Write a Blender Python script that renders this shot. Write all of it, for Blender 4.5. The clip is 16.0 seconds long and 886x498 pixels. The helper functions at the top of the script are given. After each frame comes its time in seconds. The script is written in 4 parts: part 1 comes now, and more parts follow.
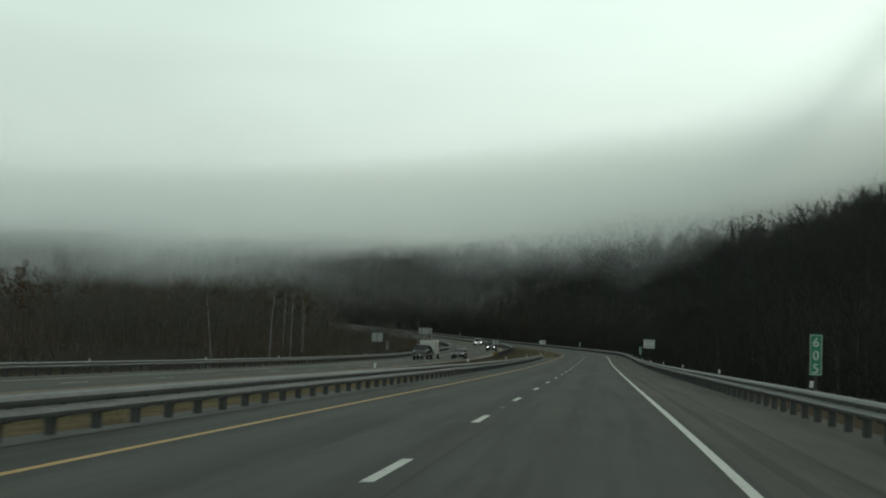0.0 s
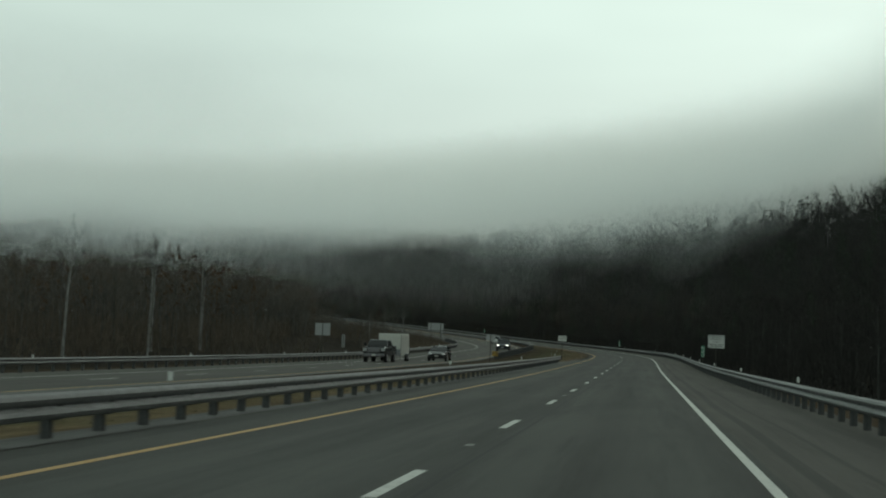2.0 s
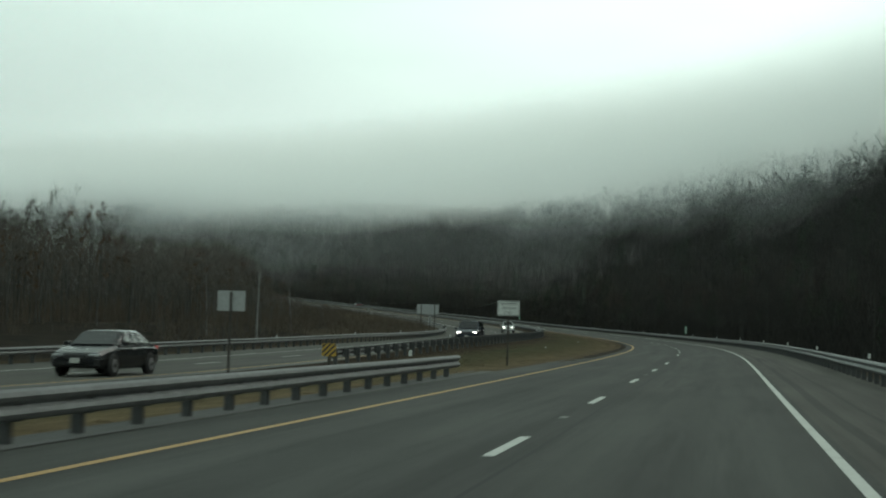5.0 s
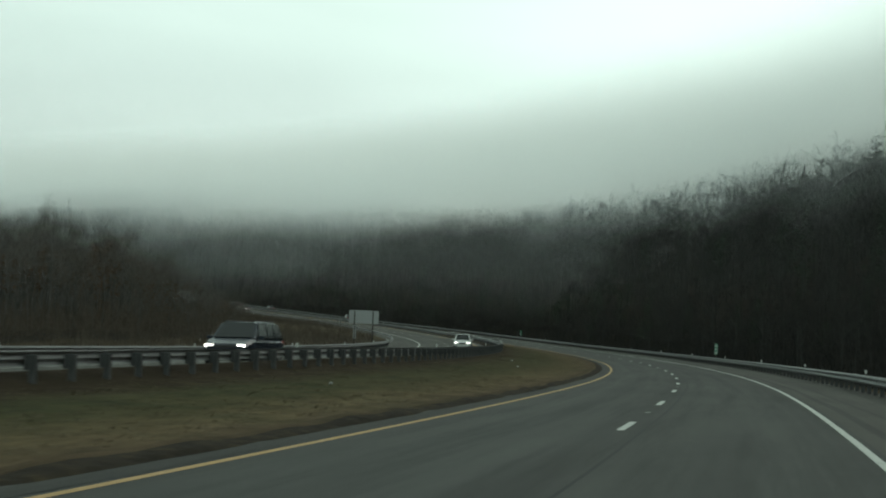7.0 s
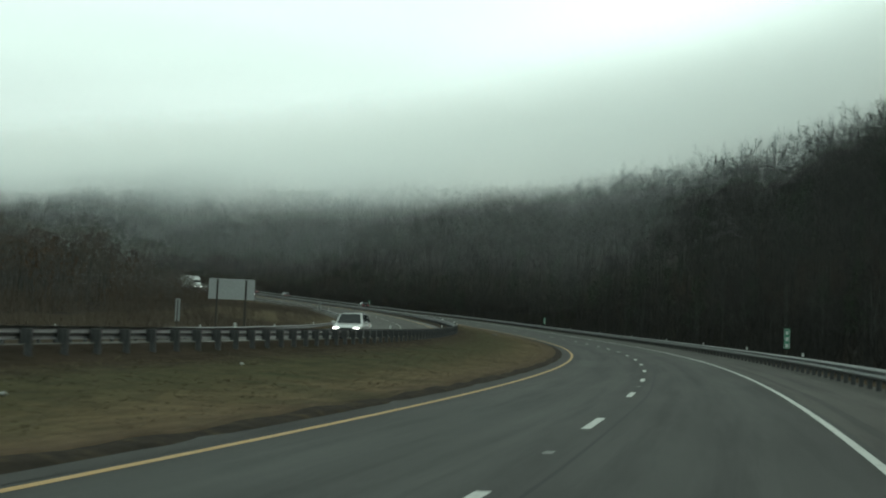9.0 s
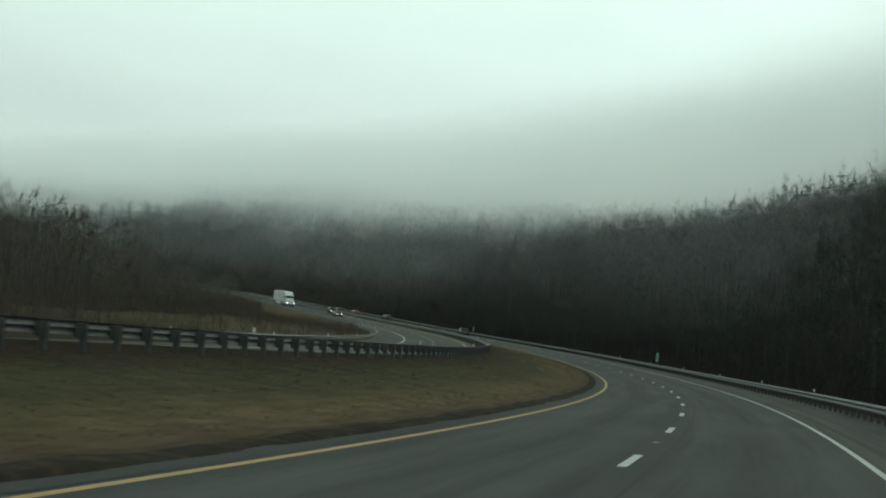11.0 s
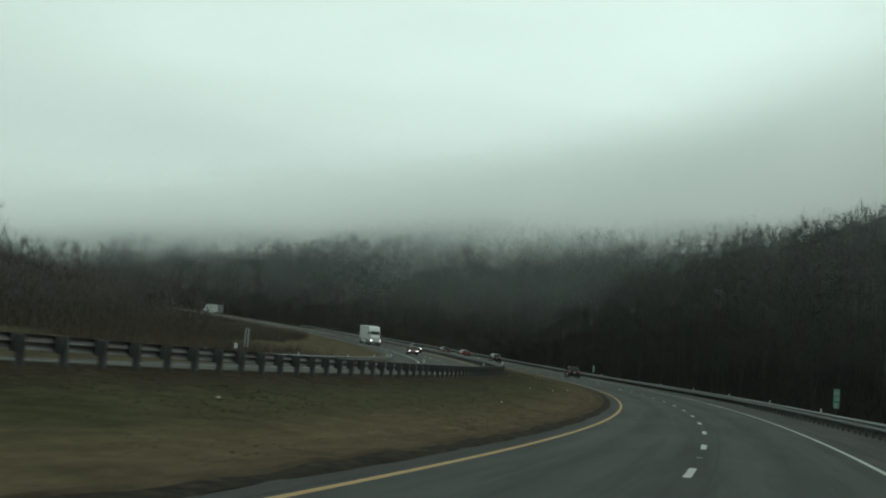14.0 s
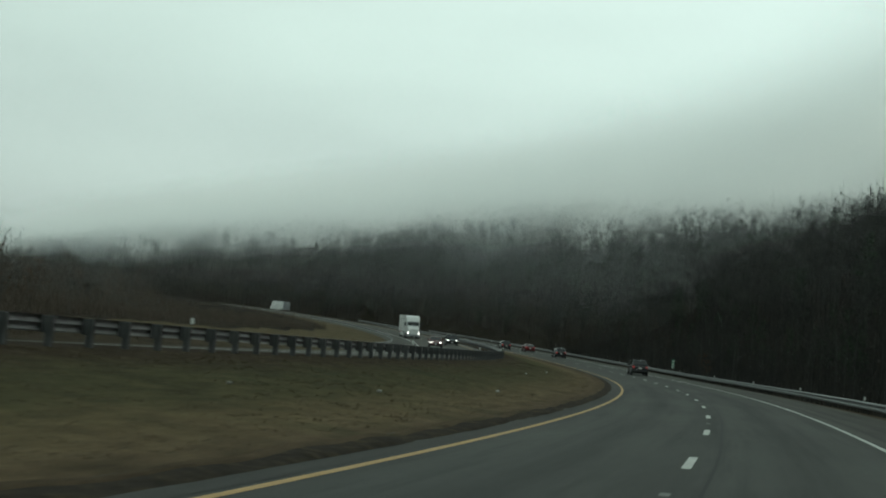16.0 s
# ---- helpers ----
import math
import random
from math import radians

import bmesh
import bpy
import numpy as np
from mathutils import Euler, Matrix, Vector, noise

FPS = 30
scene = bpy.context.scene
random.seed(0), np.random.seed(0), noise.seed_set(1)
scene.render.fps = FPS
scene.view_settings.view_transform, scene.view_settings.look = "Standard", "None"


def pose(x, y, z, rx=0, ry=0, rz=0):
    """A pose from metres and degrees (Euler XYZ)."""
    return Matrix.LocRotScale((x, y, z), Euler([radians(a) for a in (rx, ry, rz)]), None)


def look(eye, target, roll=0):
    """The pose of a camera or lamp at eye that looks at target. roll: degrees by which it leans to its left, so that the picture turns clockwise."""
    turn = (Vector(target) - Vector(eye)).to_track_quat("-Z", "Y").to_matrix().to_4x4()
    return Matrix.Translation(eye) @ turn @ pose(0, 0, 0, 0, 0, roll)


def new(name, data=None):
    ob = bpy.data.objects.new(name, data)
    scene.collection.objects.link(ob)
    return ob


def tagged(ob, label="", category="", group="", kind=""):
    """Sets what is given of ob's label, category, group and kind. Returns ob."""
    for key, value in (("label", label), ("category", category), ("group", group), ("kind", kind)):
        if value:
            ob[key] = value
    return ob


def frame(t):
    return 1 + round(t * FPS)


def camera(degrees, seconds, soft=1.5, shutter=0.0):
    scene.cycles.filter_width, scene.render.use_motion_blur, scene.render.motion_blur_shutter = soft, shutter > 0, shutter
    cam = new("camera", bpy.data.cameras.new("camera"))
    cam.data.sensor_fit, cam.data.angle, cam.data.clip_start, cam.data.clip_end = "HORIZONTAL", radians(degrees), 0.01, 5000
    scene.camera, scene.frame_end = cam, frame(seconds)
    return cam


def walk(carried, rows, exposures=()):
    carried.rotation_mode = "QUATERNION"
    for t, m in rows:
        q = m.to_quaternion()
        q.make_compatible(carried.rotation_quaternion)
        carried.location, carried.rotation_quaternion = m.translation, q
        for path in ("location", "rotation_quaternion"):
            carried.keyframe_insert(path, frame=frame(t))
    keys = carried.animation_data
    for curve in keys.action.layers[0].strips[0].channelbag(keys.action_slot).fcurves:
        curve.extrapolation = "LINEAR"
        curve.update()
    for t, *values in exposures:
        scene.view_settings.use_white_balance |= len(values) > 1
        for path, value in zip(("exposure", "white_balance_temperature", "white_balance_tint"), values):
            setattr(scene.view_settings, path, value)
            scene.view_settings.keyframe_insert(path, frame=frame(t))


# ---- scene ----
cam = camera(34.14, 16.0, soft=2.0, shutter=0.2)
PATH = [
    (0.0, 2.269, 0.000, 1.347, 94.115, -1.978, 6.436),
    (0.5, 2.250, 15.269, 1.414, 94.154, -1.930, 6.919),
    (1.0, 2.246, 31.115, 1.467, 94.384, -1.606, 7.299),
    (1.5, 2.128, 46.918, 1.503, 94.326, -2.147, 7.646),
    (2.0, 2.102, 62.381, 1.544, 94.056, -2.454, 8.169),
    (2.5, 2.100, 78.068, 1.591, 93.690, -2.377, 8.564),
    (3.0, 2.040, 94.112, 1.647, 93.429, -2.342, 8.796),
    (3.5, 1.929, 110.121, 1.717, 93.319, -2.247, 9.080),
    (4.0, 1.862, 125.586, 1.802, 93.274, -1.867, 9.808),
    (4.5, 1.762, 141.264, 1.902, 93.386, -1.701, 10.511),
    (5.0, 1.643, 157.156, 2.020, 93.647, -1.748, 11.189),
    (5.5, 1.521, 173.183, 2.157, 93.961, -1.920, 11.801),
    (6.0, 1.398, 189.268, 2.310, 94.220, -2.132, 12.306),
    (6.5, 1.265, 205.333, 2.477, 94.337, -2.293, 12.663),
    (7.0, 1.091, 221.382, 2.647, 94.320, -2.406, 12.871),
    (7.5, 0.875, 237.038, 2.817, 94.312, -2.046, 13.205),
    (8.0, 0.626, 253.114, 2.994, 94.214, -1.416, 13.709),
    (8.5, 0.067, 269.363, 3.167, 93.999, -1.767, 14.406),
    (9.0, -0.782, 285.324, 3.340, 93.927, -2.484, 15.990),
    (9.5, -1.975, 301.106, 3.517, 94.002, -3.327, 17.605),
    (10.0, -3.511, 316.696, 3.711, 94.227, -4.295, 19.249),
    (10.5, -5.382, 332.173, 3.921, 94.547, -5.112, 20.871),
    (11.0, -7.587, 347.613, 4.148, 94.922, -5.498, 22.416),
    (11.5, -10.133, 363.093, 4.389, 95.319, -5.176, 23.833),
    (12.0, -13.030, 378.605, 4.659, 95.748, -4.145, 25.121),
    (12.5, -16.493, 394.122, 4.946, 96.093, -5.130, 26.181),
    (13.0, -20.259, 409.130, 5.248, 96.285, -5.165, 27.508),
    (13.5, -24.306, 424.200, 5.581, 96.315, -5.583, 29.022),
    (14.0, -28.695, 439.171, 5.941, 96.360, -5.306, 30.439),
    (14.5, -33.351, 454.125, 6.337, 96.387, -5.115, 31.829),
    (15.0, -38.477, 469.201, 6.772, 96.345, -5.082, 33.095),
    (15.5, -44.089, 484.320, 7.247, 96.225, -5.373, 34.250),
    (16.0, -49.950, 499.374, 7.754, 96.109, -5.086, 35.436),
]
EXPOSURES = [(0.0, -0.15, 6750, 13), (1.0, -0.16, 6700, 12.5), (2.0, -0.25, 6680, 11.5), (3.0, 0.03, 6640, 10.5), (3.5, 0.1, 6620, 10), (6.5, 0.16, 6560, 9), (7.0, 0.11, 6560, 8.8), (8.0, 0.15, 6540, 8.5), (9.0, 0.36, 6540, 8.5), (11.5, 0.1, 6500, 10), (13.0, 0.03, 6500, 10), (16.0, 0.03, 6500, 10)]
walk(cam, [(t, pose(*p)) for t, *p in PATH], EXPOSURES)

# ---- light: a low overcast, a little brighter on the valley's open side ----
world = bpy.data.worlds.new("overcast_sky")
scene.world = world
world.use_nodes = True
wn, wl = world.node_tree.nodes, world.node_tree.links
wn.clear()
w_out, w_bg = wn.new("ShaderNodeOutputWorld"), wn.new("ShaderNodeBackground")
w_sky = wn.new("ShaderNodeTexSky")
w_sky.sky_type, w_sky.sun_disc = "NISHITA", False
w_sky.sun_elevation, w_sky.sun_rotation = radians(35), radians(20)
w_scale = wn.new("ShaderNodeVectorMath")
w_scale.operation = "SCALE"
w_scale.inputs["Scale"].default_value = 0.015
wl.new(w_sky.outputs[0], w_scale.inputs[0])
w_tc, w_sep = wn.new("ShaderNodeTexCoord"), wn.new("ShaderNodeSeparateXYZ")
wl.new(w_tc.outputs["Generated"], w_sep.inputs[0])
w_ramp = wn.new("ShaderNodeValToRGB")
w_ramp.color_ramp.interpolation = "EASE"
els = w_ramp.color_ramp.elements
els[0].position, els[0].color = 0.0, (0.35, 0.42, 0.38, 1)
els[1].position, els[1].color = 1.0, (0.325, 0.407, 0.356, 1)
for at_, col in ((0.07, (0.41, 0.495, 0.45, 1)), (0.14, (0.54, 0.67, 0.595, 1)), (0.24, (0.655, 0.83, 0.73, 1)), (0.5, (0.42, 0.54, 0.47, 1))):
    e = els.new(at_)
    e.color = col
wl.new(w_sep.outputs["Z"], w_ramp.inputs[0])
w_noise = wn.new("ShaderNodeTexNoise")
w_noise.inputs["Scale"].default_value, w_noise.inputs["Detail"].default_value = 2.2, 3
w_map = wn.new("ShaderNodeMapping")
w_map.inputs["Scale"].default_value = (1, 1, 4)
wl.new(w_tc.outputs["Generated"], w_map.inputs[0])
wl.new(w_map.outputs[0], w_noise.inputs["Vector"])
w_mr = wn.new("ShaderNodeMapRange")
w_mr.inputs["From Min"].default_value, w_mr.inputs["From Max"].default_value = 0.3, 0.7
w_mr.inputs["To Min"].default_value, w_mr.inputs["To Max"].default_value = 0.9, 1.1
wl.new(w_noise.outputs["Fac"], w_mr.inputs["Value"])
w_mul = wn.new("ShaderNodeVectorMath")
w_mul.operation = "SCALE"
wl.new(w_ramp.outputs[0], w_mul.inputs[0])
wl.new(w_mr.outputs[0], w_mul.inputs["Scale"])
w_add = wn.new("ShaderNodeVectorMath")
w_add.operation = "ADD"
wl.new(w_mul.outputs[0], w_add.inputs[0])
wl.new(w_scale.outputs[0], w_add.inputs[1])
w_side = wn.new("ShaderNodeMapRange")
for key, val in (("From Min", -0.9), ("From Max", 0.5), ("To Min", 0.87), ("To Max", 1.28)):
    w_side.inputs[key].default_value = val
wl.new(w_sep.outputs["X"], w_side.inputs["Value"])
w_fin = wn.new("ShaderNodeVectorMath")
w_fin.operation = "SCALE"
wl.new(w_add.outputs[0], w_fin.inputs[0])
wl.new(w_side.outputs[0], w_fin.inputs["Scale"])
wl.new(w_fin.outputs[0], w_bg.inputs["Color"])
w_bg.inputs["Strength"].default_value = 1.0
wl.new(w_bg.outputs[0], w_out.inputs["Surface"])

sun = new("sun", bpy.data.lights.new("sun", "SUN"))
sun.data.energy, sun.data.angle, sun.data.color = 0.25, radians(30), (1.0, 0.96, 0.9)
sun.matrix_world = look((0, 0, 0), (-0.5, -0.65, -0.6))


# ---- materials ----
class Mat:
    """A node material with short ways to noise, ramps and bump."""

    def __init__(self, name, rough=0.8, metal=0.0, shine=0.5):
        self.m = bpy.data.materials.new(name)
        self.m.use_nodes = True
        self.n, self.l = self.m.node_tree.nodes, self.m.node_tree.links
        self.b = self.n["Principled BSDF"]
        self.out = self.n["Material Output"]
        self.b.inputs["Roughness"].default_value, self.b.inputs["Metallic"].default_value = rough, metal
        self.b.inputs["Specular IOR Level"].default_value = shine

    def coord(self, kind="Object", scale=(1, 1, 1)):
        tc, mp = self.n.new("ShaderNodeTexCoord"), self.n.new("ShaderNodeMapping")
        mp.inputs["Scale"].default_value = scale
        self.l.new(tc.outputs[kind], mp.inputs[0])
        return mp.outputs[0]

    def noise(self, scale, detail=4, vec=None, rough=0.6):
        x = self.n.new("ShaderNodeTexNoise")
        x.inputs["Scale"].default_value, x.inputs["Detail"].default_value = scale, detail
        x.inputs["Roughness"].default_value = rough
        if vec is not None:
            self.l.new(vec, x.inputs["Vector"])
        return x.outputs["Fac"]

    def ramp(self, fac, *stops):
        r = self.n.new("ShaderNodeValToRGB")
        e = r.color_ramp.elements
        e[0].position, e[0].color = stops[0][0], (*stops[0][1], 1)
        e[1].position, e[1].color = stops[-1][0], (*stops[-1][1], 1)
        for p, c in stops[1:-1]:
            k = e.new(p)
            k.color = (*c, 1)
        self.l.new(fac, r.inputs[0])
        return r.outputs[0]

    def mix(self, a, b, fac, how="MIX"):
        x = self.n.new("ShaderNodeMix")
        x.data_type, x.blend_type = "RGBA", how
        for sock, val in ((x.inputs[0], fac), (x.inputs[6], a), (x.inputs[7], b)):
            if isinstance(val, (int, float)):
                sock.default_value = val
            elif isinstance(val, tuple):
                sock.default_value = (*val, 1)
            else:
                self.l.new(val, sock)
        return x.outputs[2]

    def rand(self):
        return self.n.new("ShaderNodeObjectInfo").outputs["Random"]

    def island(self):
        return self.n.new("ShaderNodeNewGeometry").outputs["Random Per Island"]

    def color(self, c):
        if isinstance(c, tuple):
            self.b.inputs["Base Color"].default_value = (*c, 1)
        else:
            self.l.new(c, self.b.inputs["Base Color"])
        return self

    def bump(self, h, strength=0.3, dist=0.02):
        x = self.n.new("ShaderNodeBump")
        x.inputs["Strength"].default_value, x.inputs["Distance"].default_value = strength, dist
        self.l.new(h, x.inputs["Height"])
        self.l.new(x.outputs[0], self.b.inputs["Normal"])
        return self


def grey(v, tint=(1, 1, 1)):
    return tuple(v * k for k in tint)


def make_asphalt(name, dark, light, tint, tracks=0.0):
    a = Mat(name, 0.85, 0.0, 0.3)
    uv = a.coord("UV", (1, 1, 1))
    streak = a.noise(1.0, 5, a.coord("UV", (0.8, 0.012, 1)))
    grain = a.noise(60, 3, uv)
    blot = a.noise(0.25, 5, a.coord("UV", (1, 0.35, 1)))
    base = a.ramp(streak, (0.3, grey(dark, tint)), (0.7, grey(light, tint)))
    base = a.mix(base, a.ramp(grain, (0.3, (0.6,) * 3), (0.7, (1.35,) * 3)), 1.0, "MULTIPLY")
    base = a.mix(base, a.ramp(blot, (0.35, (0.82,) * 3), (0.65, (1.12,) * 3)), 1.0, "MULTIPLY")
    stain = a.noise(1.0, 6, a.coord("UV", (1.6, 0.05, 1)), 0.7)
    base = a.mix(base, a.ramp(stain, (0.38, (0.72,) * 3), (0.5, (1.0,) * 3), (0.68, (1.13,) * 3)), 1.0, "MULTIPLY")
    if tracks:
        lane = a.n.new("ShaderNodeTexWave")
        lane.wave_type, lane.bands_direction, lane.wave_profile = "BANDS", "X", "SIN"
        lane.inputs["Scale"].default_value, lane.inputs["Distortion"].default_value = tracks, 0.6
        lane.inputs["Detail"].default_value, lane.inputs["Detail Scale"].default_value = 3, 0.4
        a.l.new(a.coord("UV", (1, 0.03, 1)), lane.inputs["Vector"])
        base = a.mix(base, a.ramp(lane.outputs["Color"], (0.0, (0.84,) * 3), (0.8, (1.08,) * 3)), 1.0, "MULTIPLY")
    return a.color(base).bump(grain, 0.4, 0.01)


ASPHALT = make_asphalt("asphalt", 0.039, 0.060, (1.0, 1.04, 0.94), 0.172).m
SHOULDER = make_asphalt("shoulder_asphalt", 0.041, 0.068, (1.06, 1.02, 0.87)).m
PALE_ASPHALT = make_asphalt("pale_asphalt", 0.075, 0.12, (1.0, 1.0, 0.95)).m
GRAVEL = make_asphalt("pale_gravel", 0.06, 0.11, (1.0, 1.0, 0.96)).m
TAR = Mat("tar_seam", 0.95).color((0.02, 0.02, 0.021)).m


def make_paint(name, c):
    a = Mat(name, 0.6)
    n = a.noise(6, 5, a.coord("Object"))
    a.color(a.ramp(n, (0.28, tuple(k * 0.55 for k in c)), (0.45, c), (0.8, tuple(min(1, k * 1.1) for k in c))))
    return a.m


WHITE_PAINT = make_paint("white_road_paint", (0.46, 0.47, 0.44))
SHOULDER_PALE = make_paint("pale_patch", (0.13, 0.132, 0.125))
YELLOW_PAINT = make_paint("yellow_road_paint", (0.40, 0.225, 0.05))

g = Mat("ground_grass", 1.0, 0.0, 0.05)
gv = g.coord("Object")
g1, g2, g3 = g.noise(0.25, 6, gv), g.noise(1.0, 6, g.coord("UV", (2.4, 0.5, 1))), g.noise(18, 4, g.coord("Object", (1, 1, 0.3)))
gc = g.ramp(g1, (0.32, (0.070, 0.059, 0.041)), (0.5, (0.096, 0.078, 0.054)), (0.68, (0.066, 0.061, 0.040)))
gc = g.mix(gc, g.ramp(g2, (0.3, (0.70,) * 3), (0.7, (1.26,) * 3)), 1.0, "MULTIPLY")
gsep = g.n.new("ShaderNodeSeparateXYZ")
g.l.new(g.coord("UV"), gsep.inputs[0])
edge = g.n.new("ShaderNodeMath")
edge.operation = "MULTIPLY_ADD"
edge.inputs[1].default_value = 2.4
g.l.new(g.noise(0.9, 5, g.coord("Object", (1, 1, 0.5))), edge.inputs[0])
g.l.new(gsep.outputs["X"], edge.inputs[2])
span = g.n.new("ShaderNodeMapRange")
span.inputs["From Min"].default_value, span.inputs["From Max"].default_value = -12.8, -2.8
g.l.new(edge.outputs[0], span.inputs["Value"])
band = g.ramp(span.outputs[0], (0.05, (0.42, 0.37, 0.36)), (0.20, (0.52, 0.48, 0.42)), (0.38, (0.70, 0.80, 0.58)), (0.56, (0.86, 0.92, 0.68)), (0.76, (1.48, 1.36, 1.12)), (0.90, (1.05, 0.94, 0.88)), (1.0, (0.82, 0.72, 0.66)))
beyond = g.n.new("ShaderNodeMapRange")
beyond.inputs["From Min"].default_value, beyond.inputs["From Max"].default_value = -24.0, -27.0
g.l.new(gsep.outputs["X"], beyond.inputs["Value"])
along = g.n.new("ShaderNodeMapRange")
along.inputs["From Min"].default_value, along.inputs["From Max"].default_value = 440, 640
g.l.new(gsep.outputs["Y"], along.inputs["Value"])
band = g.mix(band, g.ramp(along.outputs[0], (0.0, (0.5, 0.46, 0.42)), (0.12, (0.95, 0.92, 0.78)), (0.38, (0.95, 0.92, 0.78)), (0.5, (0.5, 0.46, 0.42)), (0.72, (0.5, 0.46, 0.42)), (0.92, (1.08, 1.04, 0.88))), beyond.outputs[0])
gc = g.mix(gc, band, 1.0, "MULTIPLY")
g.color(g.mix(gc, g.ramp(g3, (0.3, (0.7,) * 3), (0.7, (1.25,) * 3)), 1.0, "MULTIPLY")).bump(g3, 0.6, 0.08)
GRASS = g.m

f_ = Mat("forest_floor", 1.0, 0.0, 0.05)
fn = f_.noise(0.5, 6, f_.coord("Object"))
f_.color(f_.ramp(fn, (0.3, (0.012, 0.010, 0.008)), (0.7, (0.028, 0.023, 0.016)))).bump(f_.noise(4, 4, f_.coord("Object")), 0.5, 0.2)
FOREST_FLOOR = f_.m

z_ = Mat("galvanised_steel", 0.6, 0.35)
zn = z_.noise(9, 5, z_.coord("Object"))
z_.color(z_.ramp(zn, (0.3, (0.11, 0.114, 0.114)), (0.7, (0.20, 0.206, 0.206))))
STEEL = z_.m
p_ = Mat("weathered_post", 0.9)
pn = p_.noise(14, 5, p_.coord("Object", (1, 1, 0.25)))
p_.color(p_.ramp(pn, (0.3, (0.035, 0.037, 0.038)), (0.7, (0.085, 0.088, 0.088))))
POST = p_.m


def plain(name, c, rough=0.5, metal=0.0, var=0.12, scale=8):
    a = Mat(name, rough, metal)
    n = a.noise(scale, 4, a.coord("Object"))
    a.color(a.ramp(n, (0.3, tuple(k * (1 - var) for k in c)), (0.7, tuple(k * (1 + var) for k in c))))
    return a.m


def make_bark(name, lo, hi):
    a = Mat(name, 0.95, 0.0, 0.15)
    n = a.noise(5, 5, a.coord("Object", (1, 1, 0.25)))
    c = a.ramp(n, (0.3, lo), (0.7, hi))
    return a.color(a.mix(c, a.ramp(a.island(), (0, (0.7,) * 3), (1, (1.3,) * 3)), 1.0, "MULTIPLY")).m


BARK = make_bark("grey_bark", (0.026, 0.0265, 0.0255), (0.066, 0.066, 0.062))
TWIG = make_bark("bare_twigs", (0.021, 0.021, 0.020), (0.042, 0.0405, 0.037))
RUST_LEAF = make_bark("dead_oak_leaves", (0.07, 0.035, 0.018), (0.12, 0.06, 0.03))
NEEDLE = make_bark("pine_needles", (0.016, 0.030, 0.018), (0.038, 0.062, 0.032))
BRUSH_TWIG = make_bark("brown_brush_twigs", (0.058, 0.047, 0.038), (0.125, 0.100, 0.078))
# Lighter than the hillside bark: the inner trees' haze is partly in these colours.
INNER_BARK = make_bark("haze_pale_grey_bark", (0.045, 0.044, 0.041), (0.11, 0.106, 0.098))
INNER_TWIG = make_bark("haze_pale_brown_twigs", (0.065, 0.060, 0.053), (0.14, 0.125, 0.107))
BIRCH = make_bark("birch_bark", (0.08, 0.08, 0.078), (0.27, 0.265, 0.255))

# ---- the road's line: turn per metre, height and the way in which both go on ----
NODE_S = [-600, -40, 0, 40, 80, 120, 160, 200, 240, 280, 320, 360, 400, 440, 480, 520, 560, 600, 640, 680, 720, 760, 800, 840, 880, 920, 960, 1000, 1150, 1300, 1900]
NODE_K = [0, 0.497, 0.259, -0.003, -0.001, 0.058, -0.098, -0.007, 0.662, 1.333, 1.386, 1.435, 1.545, 1.525, 1.413, 1.335, 1.431, 1.4, 1.361, 1.31, 1.271, 1.242, 1.22, 1.204, 1.192, 1.182, 1.174, 1.166, 0.9, 0, 0]
SLOPE_S = [-600, -40, 0, 40, 60, 80, 120, 160, 180, 200, 240, 280, 300, 320, 360, 400, 440, 480, 520, 560, 600, 640, 680, 720, 760, 850, 1000, 1200, 1900]
SLOPE = [0.0, 0.0049, 0.0049, 0.0021, 0.0027, 0.0031, 0.0055, 0.0082, 0.0097, 0.0106, 0.011, 0.0106, 0.0117, 0.0132, 0.016, 0.0197, 0.024, 0.0295, 0.0345, 0.0376, 0.0393, 0.0429, 0.0492, 0.0548, 0.058, 0.0634, 0.0635, 0.0356, 0.006]
DS = 2.0
SS = np.arange(-600, 1900 + DS, DS)
_k = np.interp(SS, NODE_S, NODE_K) / 1000
_zero = int(600 / DS)


def _run(v):
    a = np.concatenate([[0], np.cumsum((v[1:] + v[:-1]) / 2 * DS)])
    return a - a[_zero]


TH = _run(_k)
RX, RY = _run(-np.sin(TH)), _run(np.cos(TH))
RZ = _run(np.interp(SS, SLOPE_S, SLOPE))
SUPER = 0.02  # the carriageways lean towards the inside of the curve


def road_frame(s):
    th = np.interp(s, SS, TH)
    return np.interp(s, SS, RX), np.interp(s, SS, RY), np.interp(s, SS, RZ), th


def RP(s, d, dz=0.0):
    """A place s metres along the lane line and d metres to its right, dz above that line."""
    x, y, z, th = road_frame(s)
    return np.stack([x + np.cos(th) * d, y + np.sin(th) * d, z + dz + 0 * th], -1)


def opp(s):
    """Height of the other carriageway's inner edge over ours."""
    return np.interp(s, [0, 205, 275, 440, 540, 1000], [-0.42, -0.40, 0.16, 0.62, 0.78, 0.9])


def hill(s, d):
    """Rise of the wooded hillside and of the bank inside the curve."""
    right = np.interp(d, [12, 16, 22, 34, 60, 110, 160, 300, 900], [0, 1.5, 5.5, 15, 28, 46, 58, 70, 70])
    left = np.interp(-d, [27.5, 34, 45, 60, 120, 250, 450], [0, 0.4, 1.0, 0.8, 0, -3, -14])
    return np.where(d > 0, right * np.interp(s, [-600, 0, 110, 190, 300, 460, 620, 700, 860, 1000, 1400, 1900], [0.3, 0.45, 0.55, 0.65, 0.82, 0.9, 0.9, 0.76, 0.76, 0.95, 0.95, 0.9]), left)


